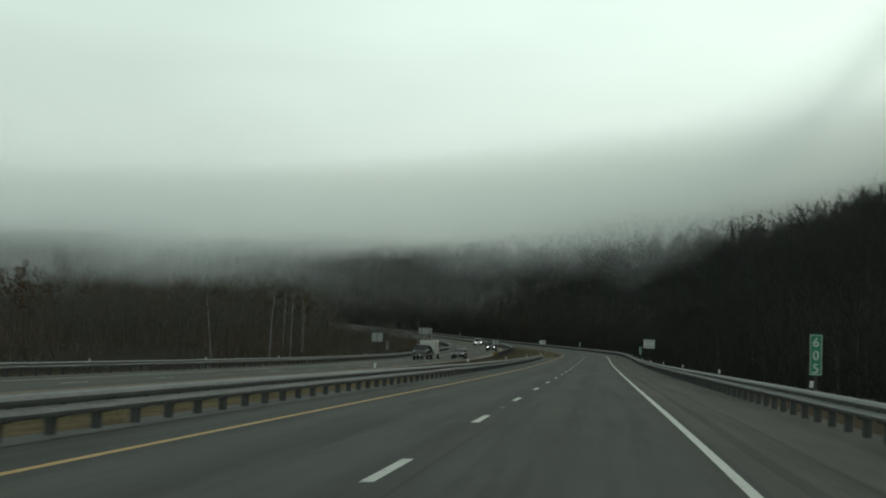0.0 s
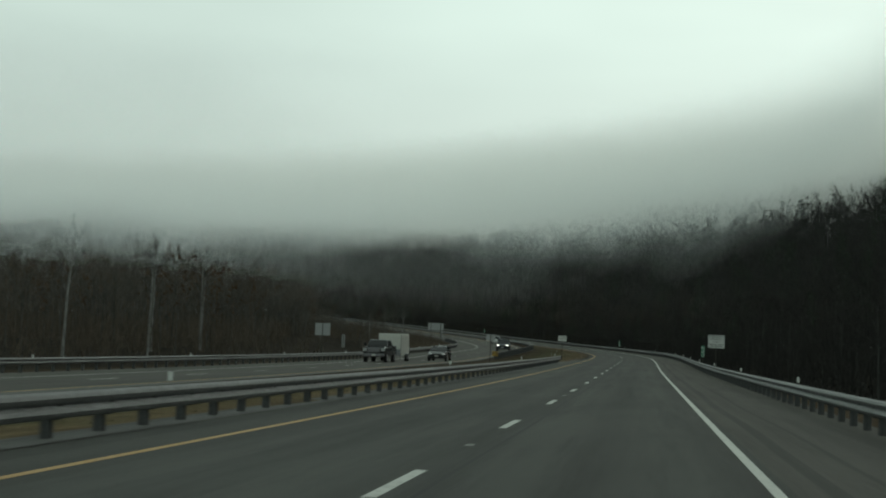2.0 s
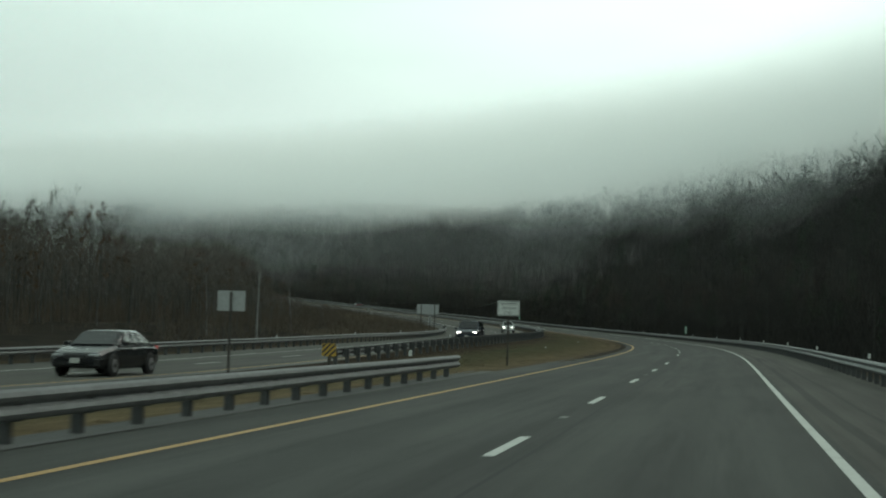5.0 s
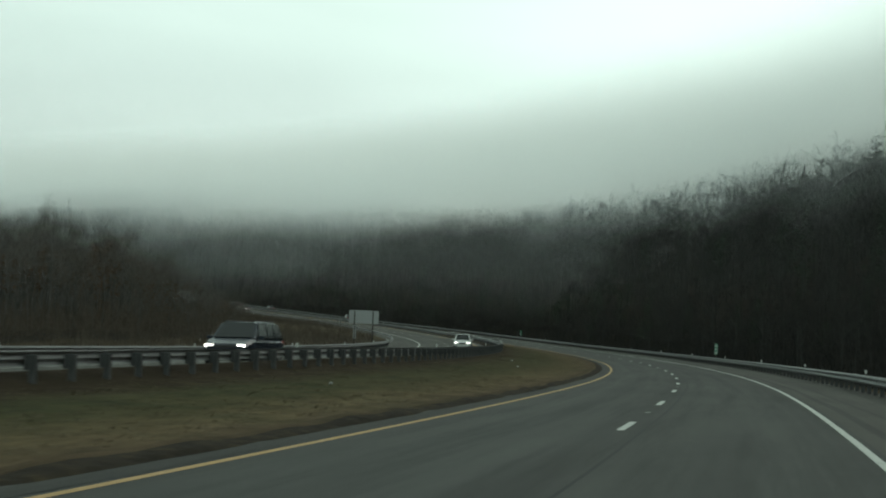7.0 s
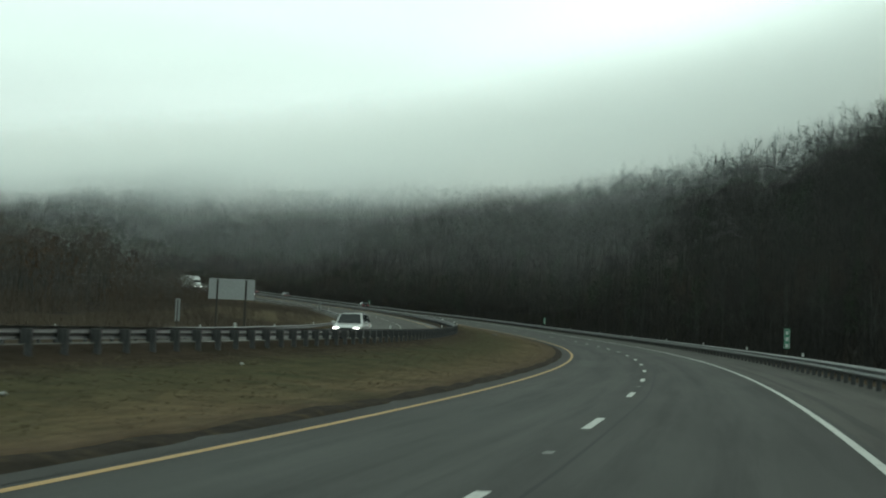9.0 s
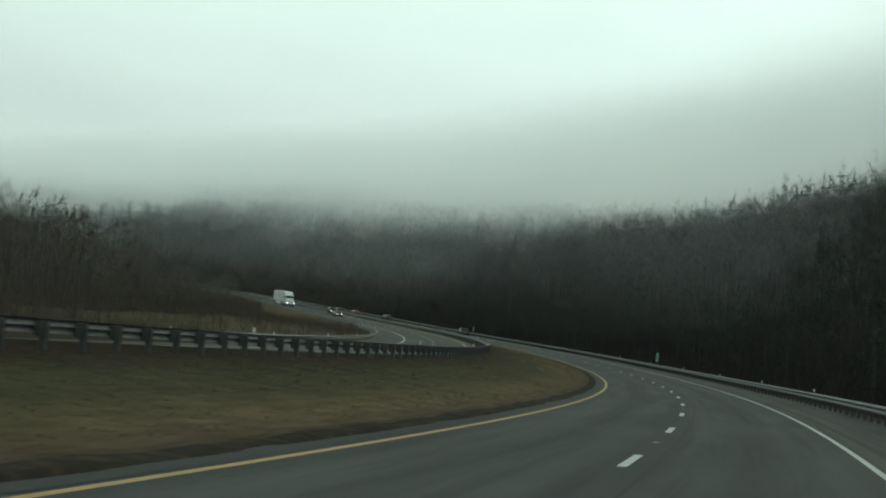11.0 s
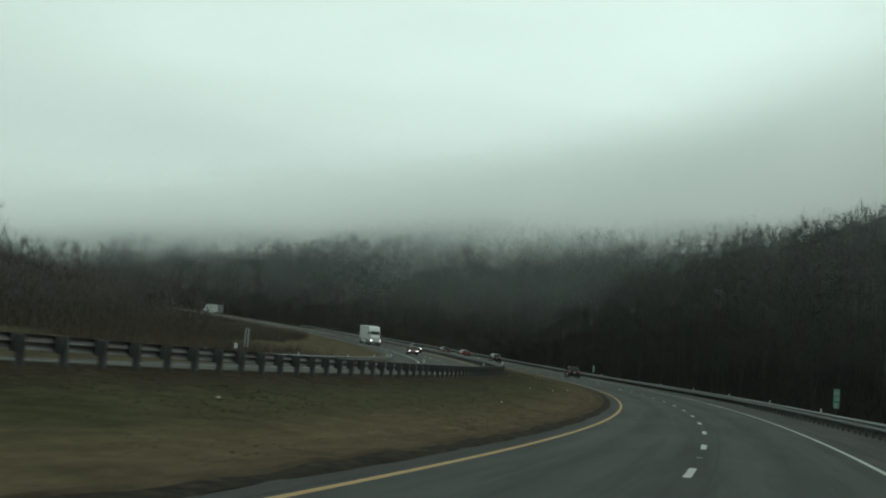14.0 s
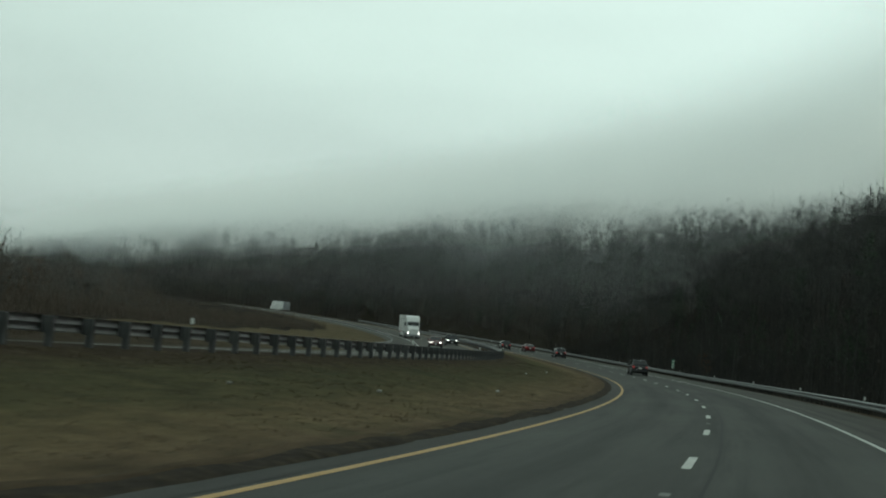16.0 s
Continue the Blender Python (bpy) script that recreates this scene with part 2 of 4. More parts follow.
def ground_z(s, d):
    """Height of the ground over the lane line at s."""
    o = opp(s)
    core = np.where(d >= -5.3, SUPER * np.minimum(d, 3.86) + np.interp(s, [150, 280, 420, 520], [-0.014, 0.012, 0.012, -0.008]) * np.clip(d - 3.86, 0, 3.54), 0)
    inner = -0.106 + (o + 0.04 + 0.106) * np.clip((-5.3 - d) / 7.2, 0, 1) ** 1.15
    other = o + 0.028 * (d + 14)
    z = np.where(d >= -5.3, core, np.where(d >= -12.5, inner, np.where(d >= -26.8, other + 0.0, other * 0 + o - 0.36)))
    z = np.where(d > 7.4, SUPER * 3.86 + np.interp(s, [150, 280, 420, 520], [-0.014, 0.012, 0.012, -0.008]) * 3.54 - np.interp(d, [7.4, 9, 13, 900], [0, 0.12, 0.9, 0.9]), z)
    lip = np.interp(-d, [12.3, 12.9, 13.3, 13.7, 14.1, 14.3], [0, 0.1, 0.22, 0.36, 0.34, 0]) * np.interp(s, [340, 480], [1, 0.3]) * np.interp(s, [214, 240], [0, 1])
    return z + lip + hill(s, d)


def mesh_of(name, verts, faces, mat, uv=None, smooth=False):
    me = bpy.data.meshes.new(name)
    v = np.asarray(verts, dtype=np.float32).reshape(-1, 3)
    me.from_pydata(v.tolist(), [], faces if isinstance(faces, list) else faces.tolist())
    if uv is not None:
        layer = me.uv_layers.new(name="UVMap")
        idx = np.empty(len(me.loops), dtype=np.int32)
        me.loops.foreach_get("vertex_index", idx)
        layer.data.foreach_set("uv", np.asarray(uv, dtype=np.float32)[idx].ravel())
    if smooth:
        me.polygons.foreach_set("use_smooth", [True] * len(me.polygons))
    for m in (mat if isinstance(mat, (list, tuple)) else [mat]):
        me.materials.append(m)
    me.update()
    return me


def grid_faces(rows, cols):
    i = np.arange(rows - 1)[:, None] * cols + np.arange(cols - 1)[None]
    return np.stack([i, i + 1, i + cols + 1, i + cols], -1).reshape(-1, 4)


def ribbon(name, s0, s1, ds, mat, step=4.0, lift=0.0, height=None, wob=0.0):
    """A strip along the road over the offsets ds."""
    n = max(2, int(round((s1 - s0) / step)) + 1)
    s = np.linspace(s0, s1, n)
    S, D = np.meshgrid(s, np.asarray(ds, float), indexing="ij")
    if wob:
        D = D + wob * np.sin(S * 0.23) * np.sin(S * 0.071 + 1)
    z = (ground_z(S, D) if height is None else height(S, D)) + lift
    P = RP(S, D, z)
    return mesh_of(name, P, grid_faces(n, len(ds)), mat, np.stack([D, S], -1).reshape(-1, 2), True)


def part(name, data, parent, label="", m=None):
    ob = new(name, data)
    ob.parent = parent
    if m is not None:
        ob.matrix_basis = m
    return tagged(ob, label) if label else ob


# ---- ground: one sheet, road-bed, banks and hillsides ----
gd = np.concatenate([np.linspace(-450, -130, 9), np.linspace(-120, -46, 9), np.linspace(-44, -28, 9), [-27.2, -26.6, -20, -14.4, -14.1, -13.7, -13.3, -12.9],
                     np.linspace(-12.5, -5.3, 19), [-4.0, 0, 4, 7.2, 7.6], np.linspace(8, 20, 9), np.linspace(25, 130, 20), np.linspace(150, 900, 14)])
gs = np.concatenate([np.arange(-600, -40, 20.0), np.arange(-40, 760, 4.0), np.arange(760, 1901, 20.0)])
GS, GD = np.meshgrid(gs, gd, indexing="ij")
gz = ground_z(GS, GD)
bank = np.clip((np.abs(GD + 8.8) < 3.4) * 1.0, 0, 1) * 0.05 + (np.abs(GD) > 30) * 0.25
for i in range(GS.shape[0]):
    for j in range(GS.shape[1]):
        if bank[i, j] > 0:
            gz[i, j] += bank[i, j] * (noise.noise((GS[i, j] * 0.12, GD[i, j] * 0.35, 0)) + 0.6 * noise.noise((GS[i, j] * 0.4, GD[i, j] * 0.9, 5)))
under = (GD >= -5.2) & (GD <= 7.3) | (GD >= -26.7) & (GD <= -14.2)
gz = gz - np.where(under, 0.05, 0)
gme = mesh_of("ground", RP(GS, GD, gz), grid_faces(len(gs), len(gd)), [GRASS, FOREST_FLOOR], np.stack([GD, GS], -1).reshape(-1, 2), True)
cd = (gd[:-1] + gd[1:]) / 2
cs = (gs[:-1] + gs[1:]) / 2


def patch(s):
    """How far the open grass reaches beyond the outer rail inside the curve."""
    return np.interp(s, [0, 270, 300, 370, 420, 490, 540, 640, 700, 760, 830, 1000], [0, 0, 8, 13, 18, 22, 18, 15, 12, 7, 8, 8])


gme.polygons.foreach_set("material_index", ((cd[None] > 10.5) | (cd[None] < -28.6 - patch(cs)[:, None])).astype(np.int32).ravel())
tagged(new("ground", gme), "brown winter grass banks and wooded hillside floor", "ground", kind="structure")

# ---- carriageways ----
S0, S1 = -60, 1250
road = tagged(new("road", ribbon("road", S0, S1, [-5.2, -3.9, -1.8, 0, 1.9, 3.86], ASPHALT)), "grey asphalt two-lane carriageway curving uphill", "road", kind="structure")
tagged(new("shoulder", ribbon("shoulder", S0, S1, [3.86, 5.4, 7.3], SHOULDER)), "pale worn asphalt shoulder beside the guard rail", "shoulder", kind="structure")
road2 = tagged(new("road_opposite", ribbon("road_opposite", S0, S1, [-26.7, -22.6, -19, -15.3, -14.3], SHOULDER)), "pale asphalt carriageway of the opposite direction", "road", kind="structure")
tagged(new("shoulder_opposite", ribbon("shoulder_opposite", S0, S1, [-15.2, -14.8, -14.3], PALE_ASPHALT, lift=0.004)), "pale dusty shoulder of the opposite carriageway", "shoulder", kind="structure")
tagged(new("gravel_strip", ribbon("gravel_strip", S0, 206, [-6.0, -5.6, -5.15], GRAVEL, lift=0.012)), "pale gravel strip under the guard rail", "gravel", kind="structure")
tagged(new("edge_line", ribbon("edge_line", S0, S1, [3.62, 3.745], WHITE_PAINT, 3, 0.004)), "white solid edge line on the asphalt", "road marking", kind="structure")
tagged(new("edge_line", ribbon("edge_line", S0, S1, [-3.73, -3.59], YELLOW_PAINT, 3, 0.004)), "faded yellow edge line on the asphalt", "road marking", kind="structure")
tagged(new("edge_line", ribbon("edge_line", S0, S1, [-22.68, -22.52], WHITE_PAINT, 3, 0.004)), "white solid edge line on the asphalt", "road marking", kind="structure")
tagged(new("edge_line", ribbon("edge_line", S0, S1, [-15.45, -15.3], YELLOW_PAINT, 3, 0.004)), "faded yellow edge line on the asphalt", "road marking", kind="structure")
tagged(new("tar_seam", ribbon("tar_seam", S0, S1, [0.35, 0.40], TAR, 3, 0.003, wob=0.03)), "dark tar seam beside the lane line", "road marking", kind="structure")
WORN = make_asphalt("tyre_darkened_asphalt", 0.026, 0.042, (1.04, 1.02, 0.9)).m
for d0, d1, s0, s1 in ((4.2, 4.42, -40, 760), (4.95, 5.05, -40, 300), (5.0, 5.12, 330, 620)):
    tagged(new("tyre_mark", ribbon("tyre_mark", s0, s1, [d0, (d0 + d1) / 2, d1], WORN, 3, 0.003, wob=0.05)), "dark tyre mark along the worn shoulder", "road marking", kind="structure")
tagged(new("road_edge", ribbon("road_edge", 212, 900, [-4.3, -4.05, -3.86], WORN, 3, 0.006, wob=0.02)), "dark worn asphalt between the yellow line and the soil", "road edge", kind="structure")
soil = Mat("dark_soil", 1.0, 0.0, 0.1)
so = soil.noise(3, 6, soil.coord("Object"))
soil.color(soil.ramp(so, (0.3, (0.014, 0.011, 0.009)), (0.55, (0.034, 0.027, 0.019)), (0.72, (0.075, 0.055, 0.028)))).bump(so, 0.8, 0.08)


def soil_height(s, d):
    """A ragged lip of soil, higher towards the grass."""
    rough = 0.025 * np.sin(s * 1.7 + d * 3) + 0.02 * np.sin(s * 0.61 + 2)
    return ground_z(s, d) + np.interp(d, [-5.2, -5.0, -4.85, -4.6, -4.35, -4.2], [-0.03, 0.04, 0.07, 0.06, 0.03, -0.03]) + rough * (d < -4.3) - np.interp(s, [212, 236], [0.2, 0.0])


def turf_height(s, d):
    """The grass comes down over the soil and thins out on it."""
    return soil_height(s, d) + np.interp(d, [-5.7, -5.3, -4.95, -4.75, -4.6], [-0.06, 0.03, 0.035, 0.02, -0.05])


tagged(new("soil_edge", ribbon("soil_edge", 212, 900, [-5.2, -5.05, -4.9, -4.75, -4.6, -4.45, -4.3, -4.2], soil.m, 0.8, 0.0, soil_height, 0.12)), "dark bare soil lip along the grass bank", "soil", kind="structure")
tagged(new("grass_edge", ribbon("grass_edge", 212, 900, [-5.7, -5.4, -5.1, -4.9, -4.75, -4.6], GRASS, 0.8, 0.0, turf_height, 0.12)), "ragged edge of dry grass over the soil lip", "grass", kind="structure")
DASH0 = 1.857
for k in range(-4, 85):
    s = DASH0 + 12.19 * k
    if k not in (19,):
        part("lane_dash", ribbon("lane_dash", s, s + 3.05, [-0.07, 0.07], WHITE_PAINT, 1.0, 0.005), road)
    if k % 2 == 0:
        part("reflector_patch", ribbon("reflector_patch", s + 7.3, s + 7.75, [-0.06, 0.06], SHOULDER_PALE, 0.5, 0.005), road)
    part("lane_dash", ribbon("lane_dash", s + 5, s + 8.05, [-19.06, -18.92], WHITE_PAINT, 1.0, 0.005), road2)

# ---- guard rails ----
W_BEAM = [(0.0, -0.156), (0.055, -0.13), (0.083, -0.085), (0.055, -0.04), (0.0, 0.0), (0.055, 0.04), (0.083, 0.085), (0.055, 0.13), (0.0, 0.156)]


def beam_mesh(s0, s1, d, side, zc, step=1.905, deep=1.0):
    """A W-shaped beam along the road; its face bulges towards side."""
    n = int(round((s1 - s0) / step)) + 1
    s = np.linspace(s0, s1, n)
    prof = W_BEAM + [(p - 0.012, q) for p, q in reversed(W_BEAM)]
    D = d + side * np.array([p for p, q in prof] + [prof[0][0]])
    Q = np.array([q for p, q in prof] + [prof[0][1]]) * deep
    S, DD = np.meshgrid(s, D, indexing="ij")
    z = ground_z(s, d + 0 * s)[:, None] + zc + Q[None]
    return mesh_of("beam", RP(S, DD, z), grid_faces(n, len(D)), STEEL)


def box_mesh(name, x, y, z, mat, z0=0.0, bevel=0.012):
    bm = bmesh.new()
    bmesh.ops.create_cube(bm, size=1)
    bmesh.ops.scale(bm, vec=(x, y, z), verts=bm.verts)
    bmesh.ops.translate(bm, vec=(0, 0, z0 + z / 2), verts=bm.verts)
    if bevel:
        bmesh.ops.bevel(bm, geom=bm.edges[:], offset=bevel, segments=1, affect="EDGES")
    me = bpy.data.meshes.new(name)
    bm.to_mesh(me)
    bm.free()
    me.materials.append(mat)
    return me


POST_ME = box_mesh("post", 0.15, 0.13, 0.95, POST, -0.25)
BLOCK_ME = box_mesh("spacer_block", 0.15, 0.18, 0.34, POST, 0.36)


def guard_rail(s0, s1, d, side, label, limit, low=0.0, deep=1.0):
    rail = tagged(new("guard_rail"), label, "guard rail", "guard rails along the highway")
    part("beam", beam_mesh(s0, s1, d + side * 0.17, side, 0.55 - low, deep=deep), rail, "dull galvanised W-shaped beam")
    n = int((s1 - s0) / 1.905)
    for k in range(n + 1):
        s = s0 + 1.905 * k
        if s > limit:
            break
        x, y, z, th = (float(v) for v in road_frame(s))
        gzv = float(ground_z(np.array(s), np.array(d)))
        m = pose(*RP(s, d, gzv - low), 0, 0, math.degrees(th))
        part("post", POST_ME, rail, m=m)
        part("spacer_block", BLOCK_ME, rail, m=m @ pose(side * 0.11 - 0.0, 0, 0))
    return rail


guard_rail(-20, 200, -5.55, 1, "galvanised guard rail beside the yellow edge line", 200, 0.09, 1.16)
guard_rail(-20, 900, 6.85, -1, "galvanised guard rail along the wooded hillside", 560, 0.04)
guard_rail(214, 900, -13.0, -1, "galvanised guard rail on the grass bank, seen from behind", 760, 0.09)
guard_rail(-20, 900, -26.4, 1, "galvanised guard rail beyond the opposite carriageway", 400)

# ---- trees ----
rng = np.random.default_rng(7)


class Soup:
    """Collects prisms and slivers as plain arrays."""

    def __init__(self):
        self.v, self.f, self.m, self.n = [], [], [], 0

    def limb(self, a, b, r0, r1, sides=3, mat=0):
        a, b = np.asarray(a, float), np.asarray(b, float)
        ax = (b - a) / (np.linalg.norm(b - a) + 1e-9)
        u = np.cross(ax, (0.3, 0.9, 0.1) if abs(ax[1]) < 0.8 else (1, 0, 0))
        u /= np.linalg.norm(u)
        w = np.cross(ax, u)
        an = np.arange(sides) * 2 * np.pi / sides
        ring = np.cos(an)[:, None] * u + np.sin(an)[:, None] * w
        self.v += [a + ring * r0, b + ring * r1]
        k = self.n
        for i in range(sides):
            j = (i + 1) % sides
            self.f += [(k + i, k + j, k + sides + j), (k + i, k + sides + j, k + sides + i)]
            self.m += [mat, mat]
        self.n += 2 * sides

    def sliver(self, a, b, w, mat=1):
        a, b = np.asarray(a, float), np.asarray(b, float)
        side = np.cross(b - a, rng.normal(size=3))
        side *= w / 2 / (np.linalg.norm(side) + 1e-9)
        self.v.append(np.stack([a - side, a + side, b]))
        self.f.append((self.n, self.n + 1, self.n + 2))
        self.m.append(mat)
        self.n += 3

    def arrays(self):
        return np.concatenate(self.v), np.array(self.f, np.int32), np.array(self.m, np.int32)


def aim(az, el):
    return np.array([np.cos(az) * np.cos(el), np.sin(az) * np.cos(el), np.sin(el)])


def bare_tree(height, limbs, subs, twigs, w, lean=0.03, bare=0.35, spread=0.26, leaves=0):
    """A leafless tree: 0 trunk and limbs, 1 twigs, 2 clinging leaves."""
    o = Soup()
    top = np.array([rng.normal() * lean * height, rng.normal() * lean * height, height])
    mid = top * 0.5 + rng.normal(size=3) * 0.012 * height
    r = height * 0.0115
    top[2] *= 0.9
    o.limb((0, 0, -0.6), mid, r, r * 0.65, 5)
    o.limb(mid, top, r * 0.65, r * 0.12, 4)
    for i in range(limbs):
        f = bare + (1 - bare) * (i + rng.random()) / limbs * 0.97
        base = mid * (f / 0.5) if f < 0.5 else mid + (top - mid) * ((f - 0.5) / 0.5)
        az, el = rng.random() * 2 * np.pi, 0.25 + 0.6 * rng.random() + 0.35 * f
        ln = height * spread * (0.95 - 0.5 * f) * (0.7 + 0.6 * rng.random()) / 0.62
        tip = base + aim(az, el) * ln
        o.limb(base, tip, r * 0.42 * (1.1 - f), r * 0.07, 3)
        for j in range(subs):
            q = 0.25 + 0.75 * (j + rng.random()) / subs
            b2 = base + (tip - base) * q
            t2 = b2 + aim(az + rng.normal() * 0.9, el + rng.normal() * 0.5 + 0.15) * ln * 0.5 * (1.15 - 0.5 * q)
            o.sliver(b2, t2, w * 1.5)
            for k in range(twigs):
                b3 = b2 + (t2 - b2) * (0.15 + 0.85 * rng.random())
                o.sliver(b3, b3 + aim(az + rng.normal() * 1.2, el + rng.normal() * 0.6 + 0.2) * ln * 0.3 * (0.5 + rng.random()), w)
            for k in range(leaves):
                b3 = b2 + (t2 - b2) * rng.random() + rng.normal(size=3) * 0.12
                o.sliver(b3, b3 + rng.normal(size=3) * 0.3, 0.3, 2)
    return o.arrays()


def pine_tree(height, whorls, per, need):
    """An evergreen: 0 trunk and boughs, 1 needle sprays."""
    o = Soup()
    o.limb((0, 0, -0.6), (0, 0, height), height * 0.013, 0.02, 5)
    for i in range(whorls):
        f = 0.18 + 0.82 * i / whorls
        for j in range(per):
            az = rng.random() * 6.28
            ln = height * 0.21 * (1.08 - f) ** 0.8 * (0.6 + 0.7 * rng.random())
            b = np.array([0, 0, height * (f + 0.02 * rng.normal())])
            tip = b + aim(az, 0.05 + 0.25 * f + rng.normal() * 0.12) * ln
            o.limb(b, tip, 0.035, 0.008, 3)
            for k in range(need):
                q = b + (tip - b) * (0.25 + 0.75 * rng.random())
                o.sliver(q, q + aim(az + rng.normal() * 0.8, -0.2 + rng.normal() * 0.4) * (0.5 + 0.09 * ln), 0.32)
    return o.arrays()


def brush(size, stems, twigs, w):
    o = Soup()
    for i in range(stems):
        az, el = rng.random() * 6.28, 0.7 + 0.8 * rng.random()
        b = np.array([rng.normal(), rng.normal(), 0]) * size * 0.25
        t = b + aim(az, el) * size * (0.6 + 0.5 * rng.random())
        o.sliver(b, t, w * 1.6)
        for k in range(twigs):
            q = b + (t - b) * (0.2 + 0.8 * rng.random())
            o.sliver(q, q + aim(az + rng.normal(), el + rng.normal() * 0.4) * size * 0.35 * rng.random(), w)
    return o.arrays()


def stand(name, spots, kinds, mats, label, category):
    """Many plants in one mesh; spots are rows of x, y, z, size, turn, kind."""
    V, F, M, n = [], [], [], 0
    for x, y, z, k, a, i in spots:
        v, f, m = kinds[int(i)]
        c, s = math.cos(a) * k, math.sin(a) * k
        V.append(np.stack([v[:, 0] * c - v[:, 1] * s + x, v[:, 0] * s + v[:, 1] * c + y, v[:, 2] * k + z], -1))
        F.append(f + n)
        M.append(m)
        n += len(v)
    V, F, M = np.concatenate(V), np.concatenate(F), np.concatenate(M)
    me = bpy.data.meshes.new(name)
    me.vertices.add(len(V))
    me.vertices.foreach_set("co", V.astype(np.float32).ravel())
    me.loops.add(len(F) * 3)
    me.loops.foreach_set("vertex_index", F.astype(np.int32).ravel())
    me.polygons.add(len(F))
    me.polygons.foreach_set("loop_start", np.arange(0, len(F) * 3, 3, dtype=np.int32))
    me.polygons.foreach_set("material_index", M.astype(np.int32))
    for m in mats:
        me.materials.append(m)
    me.update(calc_edges=True)
    return tagged(new(name, me), label, category, kind="stuff")


def scatter(n, s0, s1, d0, d1, size, kinds, keep=None, with_d=False):
    """Spots over a stretch of the plan."""
    s, d = rng.uniform(s0, s1, n), rng.uniform(d0, d1, n)
    if keep is not None:
        ok = keep(s, d)
        s, d = s[ok], d[ok]
    p = RP(s, d, ground_z(s, d))
    k = rng.uniform(size[0], size[1], len(s))
    cols = [p, k, rng.uniform(0, 6.28, len(s)), rng.choice(list(kinds), len(s))]
    return np.column_stack(cols + [d] if with_d else cols)


NEAR_KINDS = [bare_tree(14, 11, 5, 6, 0.045, spread=0.25 + 0.03 * i, bare=0.25 + 0.04 * i) for i in range(5)] + [bare_tree(13, 9, 5, 3, 0.045, leaves=3, spread=0.3)]
BROAD_KINDS = [bare_tree(9, 14, 7, 7, 0.04, spread=0.42, bare=0.22) for i in range(3)]
PINE_KINDS = [pine_tree(15, 14, 5, 5) for i in range(3)]
FAR_KINDS = [bare_tree(14, 9, 4, 4, 0.1, bare=0.2, spread=0.34) for i in range(5)] + [pine_tree(15, 11, 5, 3) for i in range(2)]
BRUSH_KINDS = [brush(2.6, 14, 6, 0.03) for i in range(4)]
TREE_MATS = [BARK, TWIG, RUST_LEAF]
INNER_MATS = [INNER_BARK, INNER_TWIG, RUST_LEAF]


def right_ok(s, d):
    return d > np.interp(s, [0, 60, 110, 150, 190], [58, 42, 30, 22, 12.5])


def left_ok(s, d):
    clump = np.sin(s * 0.11 + 1.3 * np.sin(d * 0.23)) + np.sin(s * 0.047 + d * 0.19) + rng.normal(size=len(s)) * 0.5
    return (d < -28.6 - patch(s)) & (clump > -0.5)


def tree_ok(s, d):
    """Trees inside the curve stand well back where the road ahead shows over the bank."""
    return d < -29 - np.maximum(patch(s), np.interp(s, [600, 645, 860, 950], [0, 30, 32, 20]))


def graded(spots, s_near=0.34):
    """Smaller trees at the forest's edge."""
    for r in spots:
        near = abs(r[6])
        r[3] *= float(np.interp(near, [12, 40], [s_near, 0.95]))
    return spots[:, :6]


def growth(s, d):
    """How tall the growth inside the curve gets, in metres."""
    back = -np.interp(s, [0, 180, 230, 296, 370, 426, 490, 540, 600, 646, 700, 850, 950], [30, 31, 38, 48, 50, 58, 61, 54, 60, 62, 68, 72, 60])
    edge = np.interp(s, [0, 180, 215, 440, 470, 540, 560, 600, 615, 640, 1000], [4.2, 4.2, 3.0, 3.0, 4.0, 4.5, 5.5, 5.5, 3.5, 2.0, 2.0])
    return edge + (np.interp(s, [0, 180, 300, 420, 480, 600, 700, 1000], [8, 9, 12, 14, 14, 11, 9, 8]) - edge) * np.clip((back - d) / 6, 0, 1)


def low_left(spots, tall=14.0):
    """Growth inside the curve, kept to its height; rows carry the way along in place of d."""
    for r in spots:
        r[3] = min(r[3], float(growth(r[6], r[7])) * r[8] / tall)
    return spots[:, :6]


def inside(n, s0, s1, d0, d1, size, kinds, keep=None):
    """Spots inside the curve, with s, d and an uneven share of the full growth."""
    s, d = rng.uniform(s0, s1, n), rng.uniform(d0, d1, n)
    if keep is not None:
        ok = keep(s, d)
        s, d = s[ok], d[ok]
    p = RP(s, d, ground_z(s, d))
    return np.column_stack([p, rng.uniform(size[0], size[1], len(s)), rng.uniform(0, 6.28, len(s)), rng.choice(list(kinds), len(s)), s, d, rng.uniform(0.55, 1.0, len(s))])


def scatter_d(*a, **k):
    return scatter(*a, with_d=True, **k)


